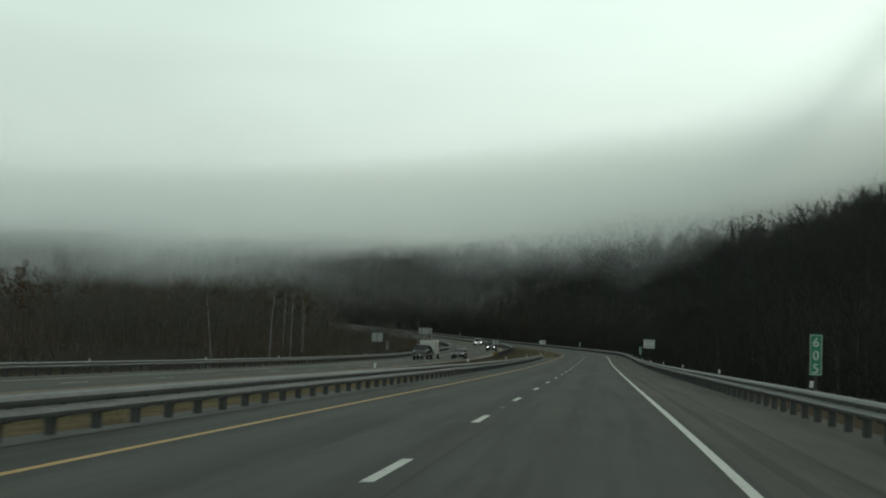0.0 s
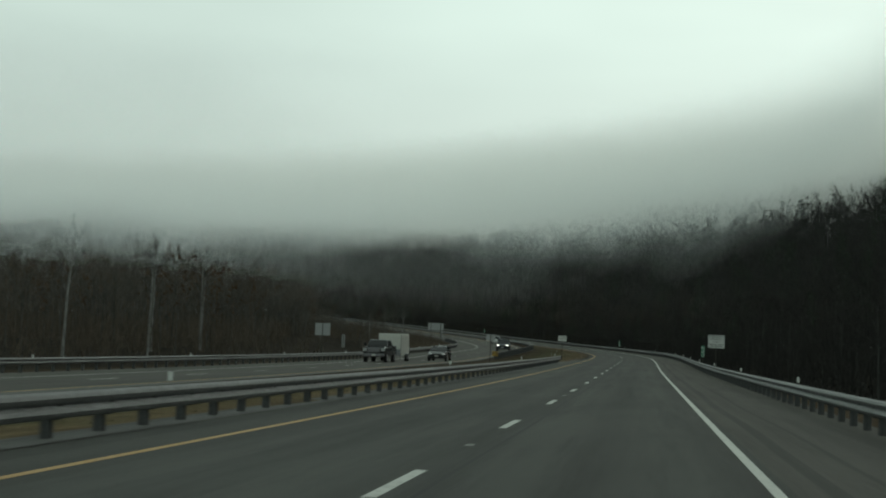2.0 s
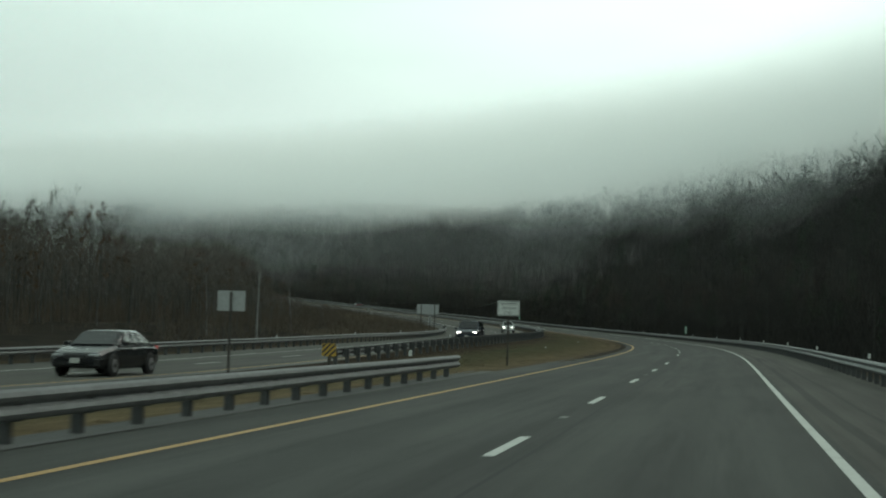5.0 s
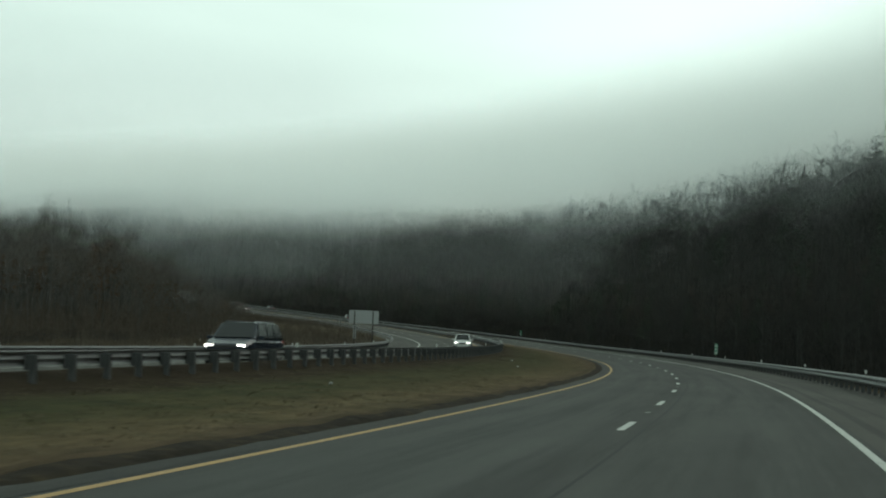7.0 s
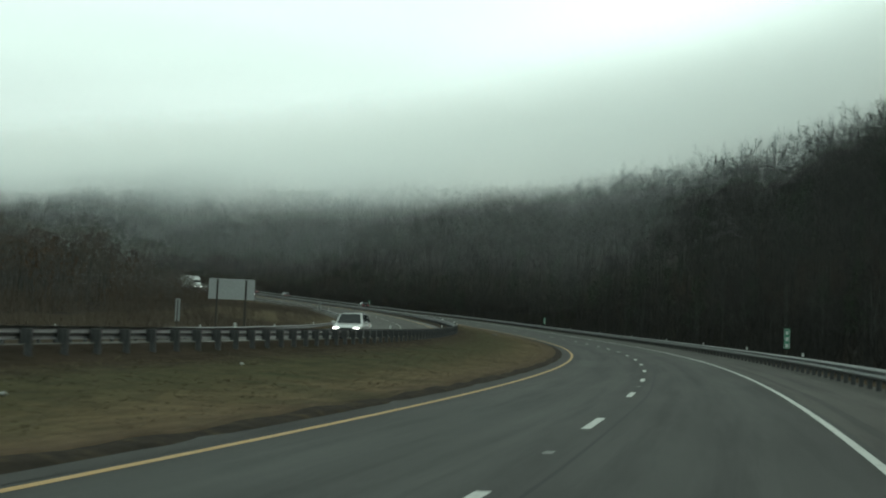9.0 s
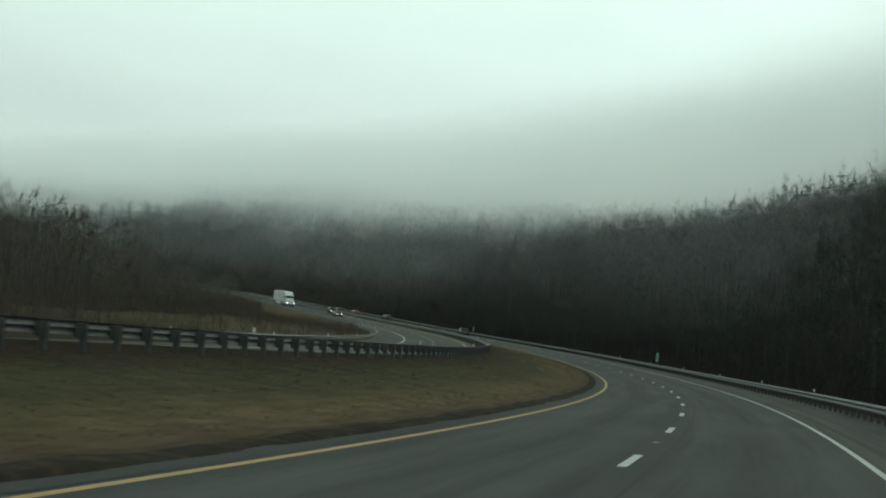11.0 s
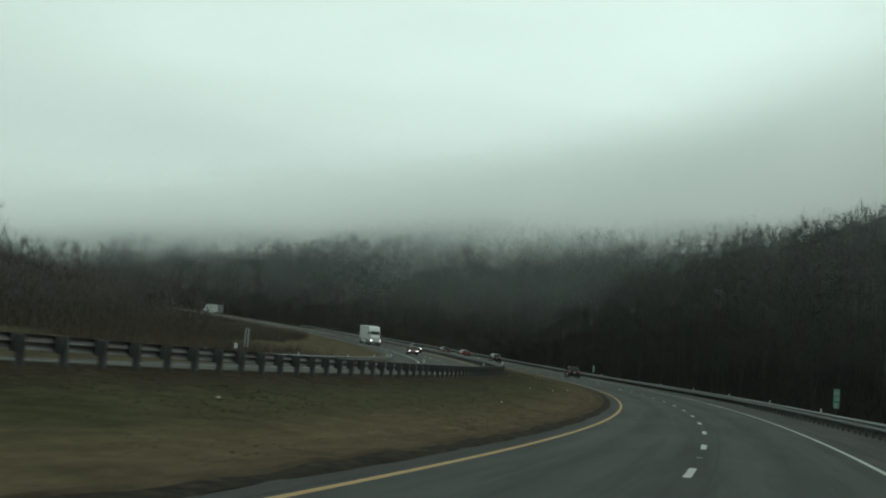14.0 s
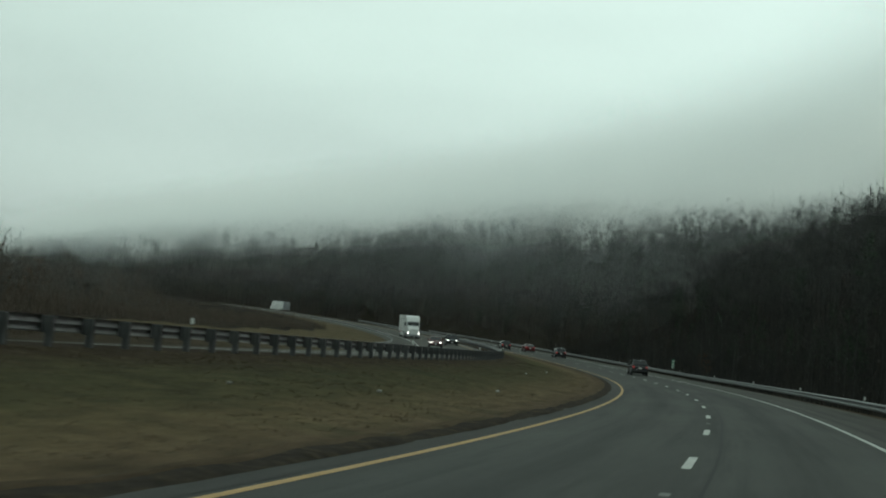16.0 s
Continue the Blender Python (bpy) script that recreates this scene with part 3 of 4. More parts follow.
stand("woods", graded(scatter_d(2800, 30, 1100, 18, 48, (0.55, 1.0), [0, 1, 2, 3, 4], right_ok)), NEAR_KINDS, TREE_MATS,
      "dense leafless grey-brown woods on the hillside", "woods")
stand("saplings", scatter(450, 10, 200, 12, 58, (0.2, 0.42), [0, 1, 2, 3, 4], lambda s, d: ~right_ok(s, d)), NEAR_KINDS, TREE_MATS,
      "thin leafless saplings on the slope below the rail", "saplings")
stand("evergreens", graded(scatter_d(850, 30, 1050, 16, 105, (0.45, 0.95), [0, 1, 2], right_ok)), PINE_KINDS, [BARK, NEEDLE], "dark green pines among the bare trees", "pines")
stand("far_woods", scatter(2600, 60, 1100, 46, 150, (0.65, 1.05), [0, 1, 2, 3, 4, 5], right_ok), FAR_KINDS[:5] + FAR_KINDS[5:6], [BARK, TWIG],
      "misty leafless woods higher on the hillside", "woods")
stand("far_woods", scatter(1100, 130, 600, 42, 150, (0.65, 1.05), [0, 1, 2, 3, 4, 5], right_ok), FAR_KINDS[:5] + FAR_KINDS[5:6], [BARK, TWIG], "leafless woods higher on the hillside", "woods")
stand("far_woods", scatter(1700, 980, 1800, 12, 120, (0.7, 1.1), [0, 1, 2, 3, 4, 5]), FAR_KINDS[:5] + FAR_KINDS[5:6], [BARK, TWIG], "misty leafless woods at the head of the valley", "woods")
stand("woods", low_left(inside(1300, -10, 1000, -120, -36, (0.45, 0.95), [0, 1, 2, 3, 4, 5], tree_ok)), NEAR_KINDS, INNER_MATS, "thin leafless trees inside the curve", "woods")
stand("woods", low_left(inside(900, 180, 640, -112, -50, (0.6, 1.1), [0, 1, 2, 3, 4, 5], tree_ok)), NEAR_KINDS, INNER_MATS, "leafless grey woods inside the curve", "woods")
stand("brush", low_left(inside(4200, -10, 1000, -75, -30, (0.4, 1.6), [0, 1, 2, 3], lambda s, d: left_ok(s, d) & ((s < 640) | (d < -62))), 2.9), BRUSH_KINDS, [BARK, BRUSH_TWIG], "tangled brown leafless brush", "brush")
stand("brush", scatter(500, 640, 900, -66, -30, (0.3, 0.65), [0, 1, 2, 3], left_ok), BRUSH_KINDS, [BARK, BRUSH_TWIG], "low brown leafless brush on the inner bank", "brush")
stand("brush", low_left(inside(1500, 535, 760, -60, -34, (0.3, 1.1), [0, 1, 2, 3], lambda s, d: d < -28.6 - patch(s)), 2.9), BRUSH_KINDS, [BARK, BRUSH_TWIG], "dense brown leafless brush beyond the outer rail", "brush")
stand("brush", scatter(560, 290, 560, -50, -29, (0.3, 0.7), [0, 1, 2, 3]), BRUSH_KINDS, [BARK, BRUSH_TWIG], "scattered low brown brush in the dry grass", "brush")
stand("brush", scatter(240, 528, 585, -46, -29, (0.25, 0.55), [0, 1, 2, 3]), BRUSH_KINDS, [BARK, BRUSH_TWIG], "low brown brush on the slope beyond the rail", "brush")
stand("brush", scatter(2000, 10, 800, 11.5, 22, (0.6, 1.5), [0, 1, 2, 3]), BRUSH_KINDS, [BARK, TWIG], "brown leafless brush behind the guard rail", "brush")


def split_tree(kind, mats):
    """A template's meshes: what is wood, what is crown."""
    v, f, mm = kind
    out = []
    for name, ok in (("trunk", mm == 0), ("crown", mm > 0)):
        ff = f[ok]
        used = np.unique(ff)
        me = mesh_of(name, v[used], np.searchsorted(used, ff), mats)
        me.polygons.foreach_set("material_index", mm[ok].astype(np.int32))
        out.append(me)
    return out


def tree_thing(meshes, label, category, m, k):
    t = tagged(new("tree"), label, category, "single trees by the road")
    t.matrix_basis = m @ Matrix.Diagonal((k, k, k, 1))
    for me in meshes:
        part(me.name.split(".")[0], me, t)
    return t


SINGLE = [split_tree(k, TREE_MATS) for k in NEAR_KINDS]
SINGLE_INNER = [split_tree(k, INNER_MATS) for k in NEAR_KINDS]
SINGLE_PINE = [split_tree(k, [BARK, NEEDLE]) for k in PINE_KINDS]
BIRCHES = [split_tree(bare_tree(11, 8, 4, 4, 0.03, lean=0.05, bare=0.45, spread=0.16), [BIRCH, TWIG, TWIG]) for i in range(3)]


def row_of_trees(n, s0, s1, d0, d1, size, sets, label, category, keep=None):
    for x, y, z, k, a, i in scatter(n, s0, s1, d0, d1, size, range(len(sets)), keep):
        tree_thing(sets[int(i)], label, category, pose(x, y, z, 0, 0, math.degrees(a)), k)


row_of_trees(150, 185, 760, 12.5, 18, (0.3, 0.55), SINGLE[:5], "leafless grey tree at the edge of the woods", "tree", right_ok)
row_of_trees(12, 200, 720, 14, 22, (0.35, 0.55), SINGLE_PINE, "dark green pine at the edge of the woods", "pine tree")
row_of_trees(60, 150, 610, -40, -31, (0.2, 0.42), SINGLE_INNER, "slender leafless tree beyond the opposite carriageway", "tree", tree_ok)
row_of_trees(14, 60, 330, -37, -29.5, (0.5, 0.85), BIRCHES, "white-barked birch with bare twigs", "birch", left_ok)
row_of_trees(30, 540, 640, -70, -50, (0.38, 0.64), [split_tree(k, INNER_MATS) for k in BROAD_KINDS], "spreading round-crowned leafless tree inside the curve", "tree")

for s_, d_, k_ in ((668, 27, 0.78), (604, 23, 0.8), (566, 20, 0.7), (420, 30, 0.8), (455, 38, 0.85), (372, 26, 0.7), (742, 25, 0.7)):
    tree_thing(SINGLE_PINE[int(s_) % 3], "tall dark green pine among the bare woods", "pine tree", pose(*[float(v) for v in RP(s_, d_, float(ground_z(np.array(float(s_)), np.array(float(d_)))))], 0, 0, s_ * 31), k_)
for s_, d_, k_ in ((671, 10.2, 0.24), (676, 11.4, 0.2)):
    tree_thing(SINGLE[5], "small beech keeping its rust-brown leaves", "tree", pose(*[float(v) for v in RP(s_, d_, float(ground_z(np.array(float(s_)), np.array(float(d_)))))], 0, 0, s_ * 31), k_)

# ---- low cloud lying on the hillside: thin upright veils, thick above, clear below ----


def make_mist(name, h0, h1, most, top0, top1, base, s0, s1, tint, fade=(160, 200)):
    a = Mat(name, 1.0)
    uv = a.coord("UV")
    sep = a.n.new("ShaderNodeSeparateXYZ")
    a.l.new(uv, sep.inputs[0])
    n = a.noise(1.0, 2.5, a.coord("UV", (0.009, 0.02, 1)), 0.45)
    add = a.n.new("ShaderNodeMath")
    add.operation = "MULTIPLY_ADD"
    add.inputs[1].default_value, add.inputs[2].default_value = 30, -15
    a.l.new(n, add.inputs[0])
    hh = a.n.new("ShaderNodeMath")
    a.l.new(add.outputs[0], hh.inputs[0])
    a.l.new(sep.outputs["Y"], hh.inputs[1])

    def step(v, lo, hi, t0, t1):
        r = a.n.new("ShaderNodeMapRange")
        r.interpolation_type = "SMOOTHSTEP"
        for key, x in (("From Min", lo), ("From Max", hi), ("To Min", t0), ("To Max", t1)):
            r.inputs[key].default_value = x
        a.l.new(v, r.inputs["Value"])
        return r.outputs[0]

    far = step(sep.outputs["X"], 150, 700, base * 0.6, base * 1.2)
    up, down = step(hh.outputs[0], h0, h1, 0, most), step(sep.outputs["Y"], top0, top1, 1, 0)
    def times(p, q):
        x = a.n.new("ShaderNodeMath")
        x.operation = "MULTIPLY"
        a.l.new(p, x.inputs[0])
        a.l.new(q, x.inputs[1])
        return x

    ends = times(step(sep.outputs["X"], s0, s0 + fade[0], 0, 1), step(sep.outputs["X"], s1 - fade[1], s1, 1, 0))
    both = a.n.new("ShaderNodeMath")
    both.operation = "MAXIMUM"
    a.l.new(up, both.inputs[0])
    a.l.new(far, both.inputs[1])
    lift = step(sep.outputs["Y"], 1, 18, 0, 1)
    al = times(times(times(both.outputs[0], down).outputs[0], ends.outputs[0]).outputs[0], lift)
    fine, grain = a.n.new("ShaderNodeTexWhiteNoise"), a.n.new("ShaderNodeMath")
    fine.noise_dimensions = "2D"
    a.l.new(a.coord("UV", (37.7, 53.3, 1)), fine.inputs["Vector"])
    grain.operation = "GREATER_THAN"
    a.l.new(al.outputs[0], grain.inputs[0])
    a.l.new(fine.outputs["Value"], grain.inputs[1])
    df, tl, tr = a.n.new("ShaderNodeBsdfDiffuse"), a.n.new("ShaderNodeBsdfTranslucent"), a.n.new("ShaderNodeBsdfTransparent")
    for x in (df, tl):
        x.inputs["Color"].default_value = (*tint, 1)
    m1, m2 = a.n.new("ShaderNodeAddShader"), a.n.new("ShaderNodeMixShader")
    # the cloud is lit from above, from the sky on both its sides
    for x, z in ((df, 1.0), (tl, -1.0)):
        up_ = a.n.new("ShaderNodeCombineXYZ")
        up_.inputs["Z"].default_value = z
        a.l.new(up_.outputs[0], x.inputs["Normal"])
    a.l.new(df.outputs[0], m1.inputs[0])
    a.l.new(tl.outputs[0], m1.inputs[1])
    a.l.new(grain.outputs[0], m2.inputs[0])
    a.l.new(tr.outputs[0], m2.inputs[1])
    a.l.new(m1.outputs[0], m2.inputs[2])
    a.l.new(m2.outputs[0], a.out.inputs["Surface"])
    return a.m


def cloud_drop(s):
    """How much lower the cloud hangs along the road."""
    return np.interp(s, [0, 250, 400, 500, 650, 800, 1000, 1800], [1, 3, 4, 2, -6, -4, 0, 6])


def veil(d, lean, h0, h1, most, base, top0, top1, tint, s0=-300, s1=1800, low=2.0):
    """One skin of cloud along the road, leaning back with the slope; h0 to h1: where it thickens; top0 to top1: where it thins into the sky."""
    s = np.arange(s0, s1 + 1, 20.0)
    h = np.concatenate([np.linspace(low, 60, 8), np.linspace(80, 480, 9)])
    S, H = np.meshgrid(s, h, indexing="ij")
    up = H + cloud_drop(S)
    me = mesh_of("mist", RP(S, d + lean * H, H), grid_faces(len(s), len(h)), make_mist("mist", h0, h1, most, top0, top1, base, s0, s1, tint), np.stack([S, up], -1).reshape(-1, 2), True)
    ob = tagged(new("mist", me), "grey low cloud lying along the wooded hillside", "mist", kind="stuff")
    ob.visible_shadow = False
    return ob


def cross_veil(s, d0, d1, h0, h1, most, base, top0, top1, tint, fade):
    """Thin haze hanging across the valley at s."""
    d, h = np.linspace(d0, d1, 12), np.linspace(0.3, top1 + 10, 9)
    D, H = np.meshgrid(d, h, indexing="ij")
    me = mesh_of("haze", RP(s + 0 * D, D, H), grid_faces(len(d), len(h)), make_mist("haze", h0, h1, most, top0, top1, base, d0, d1, tint, fade), np.stack([D, H], -1).reshape(-1, 2), True)
    ob = tagged(new("haze", me), "thin blue-grey haze hanging across the valley", "haze", kind="stuff")
    ob.visible_shadow = False


BLUE, PALE = (0.75, 0.795, 0.80), (0.80, 0.80, 0.785)
veil(13, 0.6, 17, 48, 0.42, 0.022, 36, 82, BLUE)
veil(32, 0.85, 22, 50, 0.75, 0.022, 40, 98, PALE)
veil(60, 0.9, 27, 52, 0.95, 0.022, 44, 104, PALE)
veil(95, 0.9, 30, 52, 1.0, 0.03, 48, 110, PALE)
cross_veil(330, -420, -31, 6, 30, 0.34, 0.2, 30, 60, BLUE, (120, 60))
cross_veil(540, -320, 200, 5, 50, 0.14, 0.09, 30, 70, BLUE, (80, 80))
cross_veil(780, -400, 300, 5, 50, 0.14, 0.09, 30, 70, BLUE, (80, 80))


# ---- tufts of dry grass on the bank ----
def tuft(blades, size):
    """Short blades, bent over, with their flat side up."""
    o = Soup()
    for i in range(blades):
        az = rng.random() * 6.28
        base = np.array([rng.normal() * 0.08, rng.normal() * 0.08, 0.005])
        tip = base + aim(az, 0.15 + 0.5 * rng.random()) * size * (0.5 + rng.random())
        side = np.array([-math.sin(az), math.cos(az), 0]) * 0.0125
        o.v.append(np.stack([base - side, base + side, tip]))
        o.f.append((o.n, o.n + 1, o.n + 2))
        o.m.append(0)
        o.n += 3
    return o.arrays()


def make_blade(name, lo, hi):
    a = Mat(name, 0.9, 0.0, 0.1)
    a.color(a.ramp(a.island(), (0, lo), (1, hi)))
    return a.m


DRY = make_blade("dry_grass_blades", (0.082, 0.070, 0.046), (0.140, 0.117, 0.078))
TUFTS = [tuft(7, 0.06) for i in range(5)]
stand("grass", scatter(26000, 212, 640, -12.6, -5.6, (0.5, 1.2), range(5)), TUFTS, [DRY], "dry brown winter grass on the median bank", "grass")
stand("grass", scatter(5000, -10, 205, -13.2, -5.9, (0.5, 1.2), range(5)), TUFTS, [DRY], "dry brown winter grass between the carriageways", "grass")


def lump(name, size, mat):
    """An uneven stone or crumpled scrap."""
    bm = bmesh.new()
    bmesh.ops.create_icosphere(bm, subdivisions=2, radius=0.5)
    for v in bm.verts:
        v.co *= 1 + 0.35 * noise.noise(v.co * 2.3 + Vector((size[0] * 9, 0, 0)))
        v.co = Vector((v.co.x * size[0], v.co.y * size[1], v.co.z * size[2]))
    me = bpy.data.meshes.new(name)
    bm.to_mesh(me)
    bm.free()
    me.materials.append(mat)
    return me


SCRAP = plain("pale_scrap", (0.42, 0.43, 0.41), 0.7)
STONE = plain("pale_stone", (0.11, 0.108, 0.1), 0.9, 0, 0.3, 5)
for s, d in ((533, -9.4), (541, -8.2), (470, -9.8), (306, -9.0), (323, -10.6), (556, -7.3), (590, -9.3), (262, -9.6), (500, -8.0), (610, -8.8)):
    scrap = tagged(new("litter", lump("litter", (0.13, 0.1, 0.07), SCRAP)), "small pale scrap of litter in the dry grass", "litter", "litter on the bank")
    scrap.matrix_basis = pose(*[float(v) for v in RP(s, d, float(ground_z(np.array(float(s)), np.array(float(d)))) + 0.03)], 0, 0, s * 37)
stone = tagged(new("stone", lump("stone", (0.75, 0.5, 0.28), STONE)), "pale boulder at a ditch in the grass bank", "stone")
stone.matrix_basis = pose(*[float(v) for v in RP(451.0, -8.3, float(ground_z(np.array(451.0), np.array(-8.3))) + 0.03)])

# ---- signs and markers ----
SIGN_WHITE = plain("white_sign_sheeting", (0.55, 0.57, 0.55), 0.5)
SIGN_BACK = plain("bare_aluminium_back", (0.30, 0.31, 0.31), 0.5, 0.3)
SIGN_BLACK = plain("black_sign_paint", (0.02, 0.02, 0.02), 0.5)
SIGN_GREEN = plain("green_sign_sheeting", (0.012, 0.20, 0.115), 0.4)
SIGN_POST = plain("rusty_sign_post", (0.05, 0.045, 0.04), 0.8)
HAZARD_YELLOW = plain("yellow_sign_sheeting", (0.45, 0.27, 0.03), 0.5)
REFLECTOR = plain("white_reflector", (0.6, 0.62, 0.6), 0.35)
AMBER = plain("amber_reflector", (0.45, 0.2, 0.03), 0.35)


def letters(text, size, mat, align="CENTER"):
    """The built-in font as a flat mesh in the x-z plane, facing -y."""
    cu = bpy.data.curves.new("legend", "FONT")
    cu.body, cu.size, cu.align_x, cu.align_y, cu.extrude = text, size, align, "CENTER", 0.002
    ob = bpy.data.objects.new("legend", cu)
    scene.collection.objects.link(ob)
    me = bpy.data.meshes.new_from_object(ob.evaluated_get(bpy.context.evaluated_depsgraph_get()))
    bpy.data.objects.remove(ob)
    me.transform(pose(0, 0, 0, 90, 0, 0))
    me.materials.clear()
    me.materials.append(mat)
    return me


def panel_mesh(name, w, h, t, mat, r=0.04):
    bm = bmesh.new()
    vs = []
    for cx, cz, a0 in ((w / 2 - r, h / 2 - r, 0), (-w / 2 + r, h / 2 - r, 90), (-w / 2 + r, -h / 2 + r, 180), (w / 2 - r, -h / 2 + r, 270)):
        for k in range(4):
            a = radians(a0 + 30 * k)
            vs.append(bm.verts.new((cx + r * math.cos(a), 0, cz + r * math.sin(a))))
    f = bm.faces.new(vs)
    ex = bmesh.ops.extrude_face_region(bm, geom=[f])
    bmesh.ops.translate(bm, vec=(0, t, 0), verts=[v for v in ex["geom"] if isinstance(v, bmesh.types.BMVert)])
    bmesh.ops.recalc_face_normals(bm, faces=bm.faces)
    me = bpy.data.meshes.new(name)
    bm.to_mesh(me)
    bm.free()
    me.materials.append(mat)
    return me


def at_road(s, d, turn=0.0, dz=0.0, sloped=False):
    """A pose on the ground at s, d: x to the right of the way ahead, y ahead."""
    x, y, z, th = (float(v) for v in road_frame(s))
    m = pose(*[float(v) for v in RP(s, d, float(ground_z(np.array(float(s)), np.array(float(d)))) + dz)], 0, 0, math.degrees(th) + turn)
    if sloped:
        rise = float(np.interp(s, SLOPE_S, SLOPE))
        m = Matrix.Translation(m.translation) @ pose(0, 0, 0, 0, 0, math.degrees(th)) @ pose(0, 0, 0, math.degrees(math.atan(rise)), -math.degrees(math.atan(SUPER)), 0) @ pose(0, 0, 0, 0, 0, turn)
    return m


def road_sign(s, d, w, h, low, label, lines=(), bars=(), posts=1, turn=0.0, face=SIGN_WHITE, size=0.2, group="", post_w=0.07):
    sign = tagged(new("road_sign"), label, "road sign", group)
    sign.matrix_basis = at_road(s, d, turn)
    for k in range(posts):
        px = 0 if posts == 1 else (k - 0.5) * w * 0.62
        part("post", box_mesh("post", post_w, 0.05, low + h * 0.95 + 0.4, SIGN_POST, -0.4, 0.008), sign, m=pose(px, 0.05, 0))
    p = part("panel", panel_mesh("panel", w, h, 0.012, face), sign, m=pose(0, 0, low + h / 2))
    if lines or bars:
        part("border", frame_mesh(w * 0.96, h * 0.95, 0.022, SIGN_BLACK if face is SIGN_WHITE else REFLECTOR), sign, m=pose(0, -0.004, low + h / 2))
    for text, z, k in lines:
        part("legend", letters(text, size * k, SIGN_BLACK if face is SIGN_WHITE else REFLECTOR), sign, m=pose(0, -0.006, low + h / 2 + z))
    for bx, bz, bw, bh in bars:
        part("legend_bar", box_mesh("legend_bar", bw, 0.004, bh, SIGN_BLACK if face is SIGN_WHITE else REFLECTOR, -bh / 2, 0), sign, m=pose(bx, -0.004, low + h / 2 + bz))
    return sign


def frame_mesh(w, h, t, mat):
    bm = bmesh.new()
    o = [bm.verts.new((x * w / 2, 0, z * h / 2)) for x, z in ((-1, -1), (1, -1), (1, 1), (-1, 1))]
    i = [bm.verts.new((x * (w / 2 - t), 0, z * (h / 2 - t))) for x, z in ((-1, -1), (1, -1), (1, 1), (-1, 1))]
    for k in range(4):
        bm.faces.new((o[k], o[(k + 1) % 4], i[(k + 1) % 4], i[k]))
    bmesh.ops.solidify(bm, geom=bm.faces[:], thickness=0.003)
    me = bpy.data.meshes.new("border")
    bm.to_mesh(me)
    bm.free()
    me.materials.append(mat)
    return me


road_sign(195.6, 8.9, 1.5, 1.2, 1.9, "white emergency stopping sign with black letters behind the rail",
          (("EMERGENCY", 0.42, 1), ("STOPPING", 0.2, 1), ("ONLY", -0.02, 1)),
          ((-0.3, -0.26, 0.6, 0.06), (0.4, -0.26, 0.4, 0.06), (0, -0.42, 1.1, 0.06)), posts=1, size=0.21)
road_sign(215.3, -6.15, 0.92, 0.62, 2.0, "white authorized vehicles sign on a thin post in the grass",
          (("AUTHORIZED", 0.18, 0.85), ("VEHICLES", 0.0, 1), ("ONLY", -0.18, 1)), size=0.14)
road_sign(201, -28.8, 1.5, 1.2, 2.2, "back of a pale metal sign on one post", face=SIGN_BACK, turn=180)
road_sign(392.5, -29.1, 3.5, 1.55, 2.5, "wide bare metal sign back on two dark posts", face=SIGN_BACK, posts=2, turn=180, post_w=0.14)
road_sign(198, -11.9, 0.86, 0.6, 2.0, "back of a small pale sign in the grass", face=SIGN_BACK, turn=180)
road_sign(211, -28.8, 0.3, 1.35, 0.95, "narrow pale marker plate leaning beside the rail", face=SIGN_BACK, turn=180)
road_sign(375, -28.7, 0.3, 1.45, 0.9, "narrow pale marker plate leaning beside the rail", face=SIGN_BACK, turn=180)
road_sign(535, -28.4, 0.3, 1.25, 0.9, "narrow pale marker plate leaning beside the rail", face=SIGN_BACK, turn=180)
MILE = [("6", 0.27, 1), ("0", 0.0, 1), ("5", -0.27, 1)]
for s, d, digits in ((37.1, 7.62, '605'), (198.8, 7.85, '606'), (362.0, 7.6, ''), (522.1, 7.85, '608'), (679.8, 8.0, '')):
    low = 0.95
    road_sign(s, d, 0.31, 1.05, low, "narrow green mile marker with white figures on a post",
              tuple((c, 0.3 - 0.33 * k, 1) for k, c in enumerate(digits)), () if digits else ((0, 0.3, 0.14, 0.2), (0, -0.03, 0.14, 0.2), (0, -0.36, 0.14, 0.2)),
              face=SIGN_GREEN, size=0.33, group="mile markers")

# hazard plate on the nose of the rail beyond the median
hz = tagged(new("hazard_plate"), "yellow and black striped plate on the rail's end", "hazard plate")
hz.matrix_basis = at_road(213, -13.0)
part("panel", panel_mesh("panel", 0.58, 0.5, 0.015, HAZARD_YELLOW), hz, m=pose(0, 0, 0.62))


def stripe_mesh(c, w, hx, hz_):
    """A slanting stripe, cut off at the plate's edges."""
    pts = [(-2 + c, -2), (-2 + c + w, -2), (2 + c + w, 2), (2 + c, 2)]
    for ax, lim, sg in ((0, hx, 1), (0, hx, -1), (1, hz_, 1), (1, hz_, -1)):
        out = []
        for i, p in enumerate(pts):
            q = pts[(i + 1) % len(pts)]
            a_, b_ = lim - sg * p[ax], lim - sg * q[ax]
            if a_ >= 0:
                out.append(p)
            if a_ * b_ < 0:
                k = a_ / (a_ - b_)
                out.append((p[0] + (q[0] - p[0]) * k, p[1] + (q[1] - p[1]) * k))
        pts = out
    n = len(pts)
    v = [(x, 0, z) for x, z in pts] + [(x, -0.004, z) for x, z in pts]
    return mesh_of("stripe", v, [tuple(range(n)), tuple(reversed(range(n, 2 * n)))] + [(i, (i + 1) % n, n + (i + 1) % n, n + i) for i in range(n)], SIGN_BLACK)


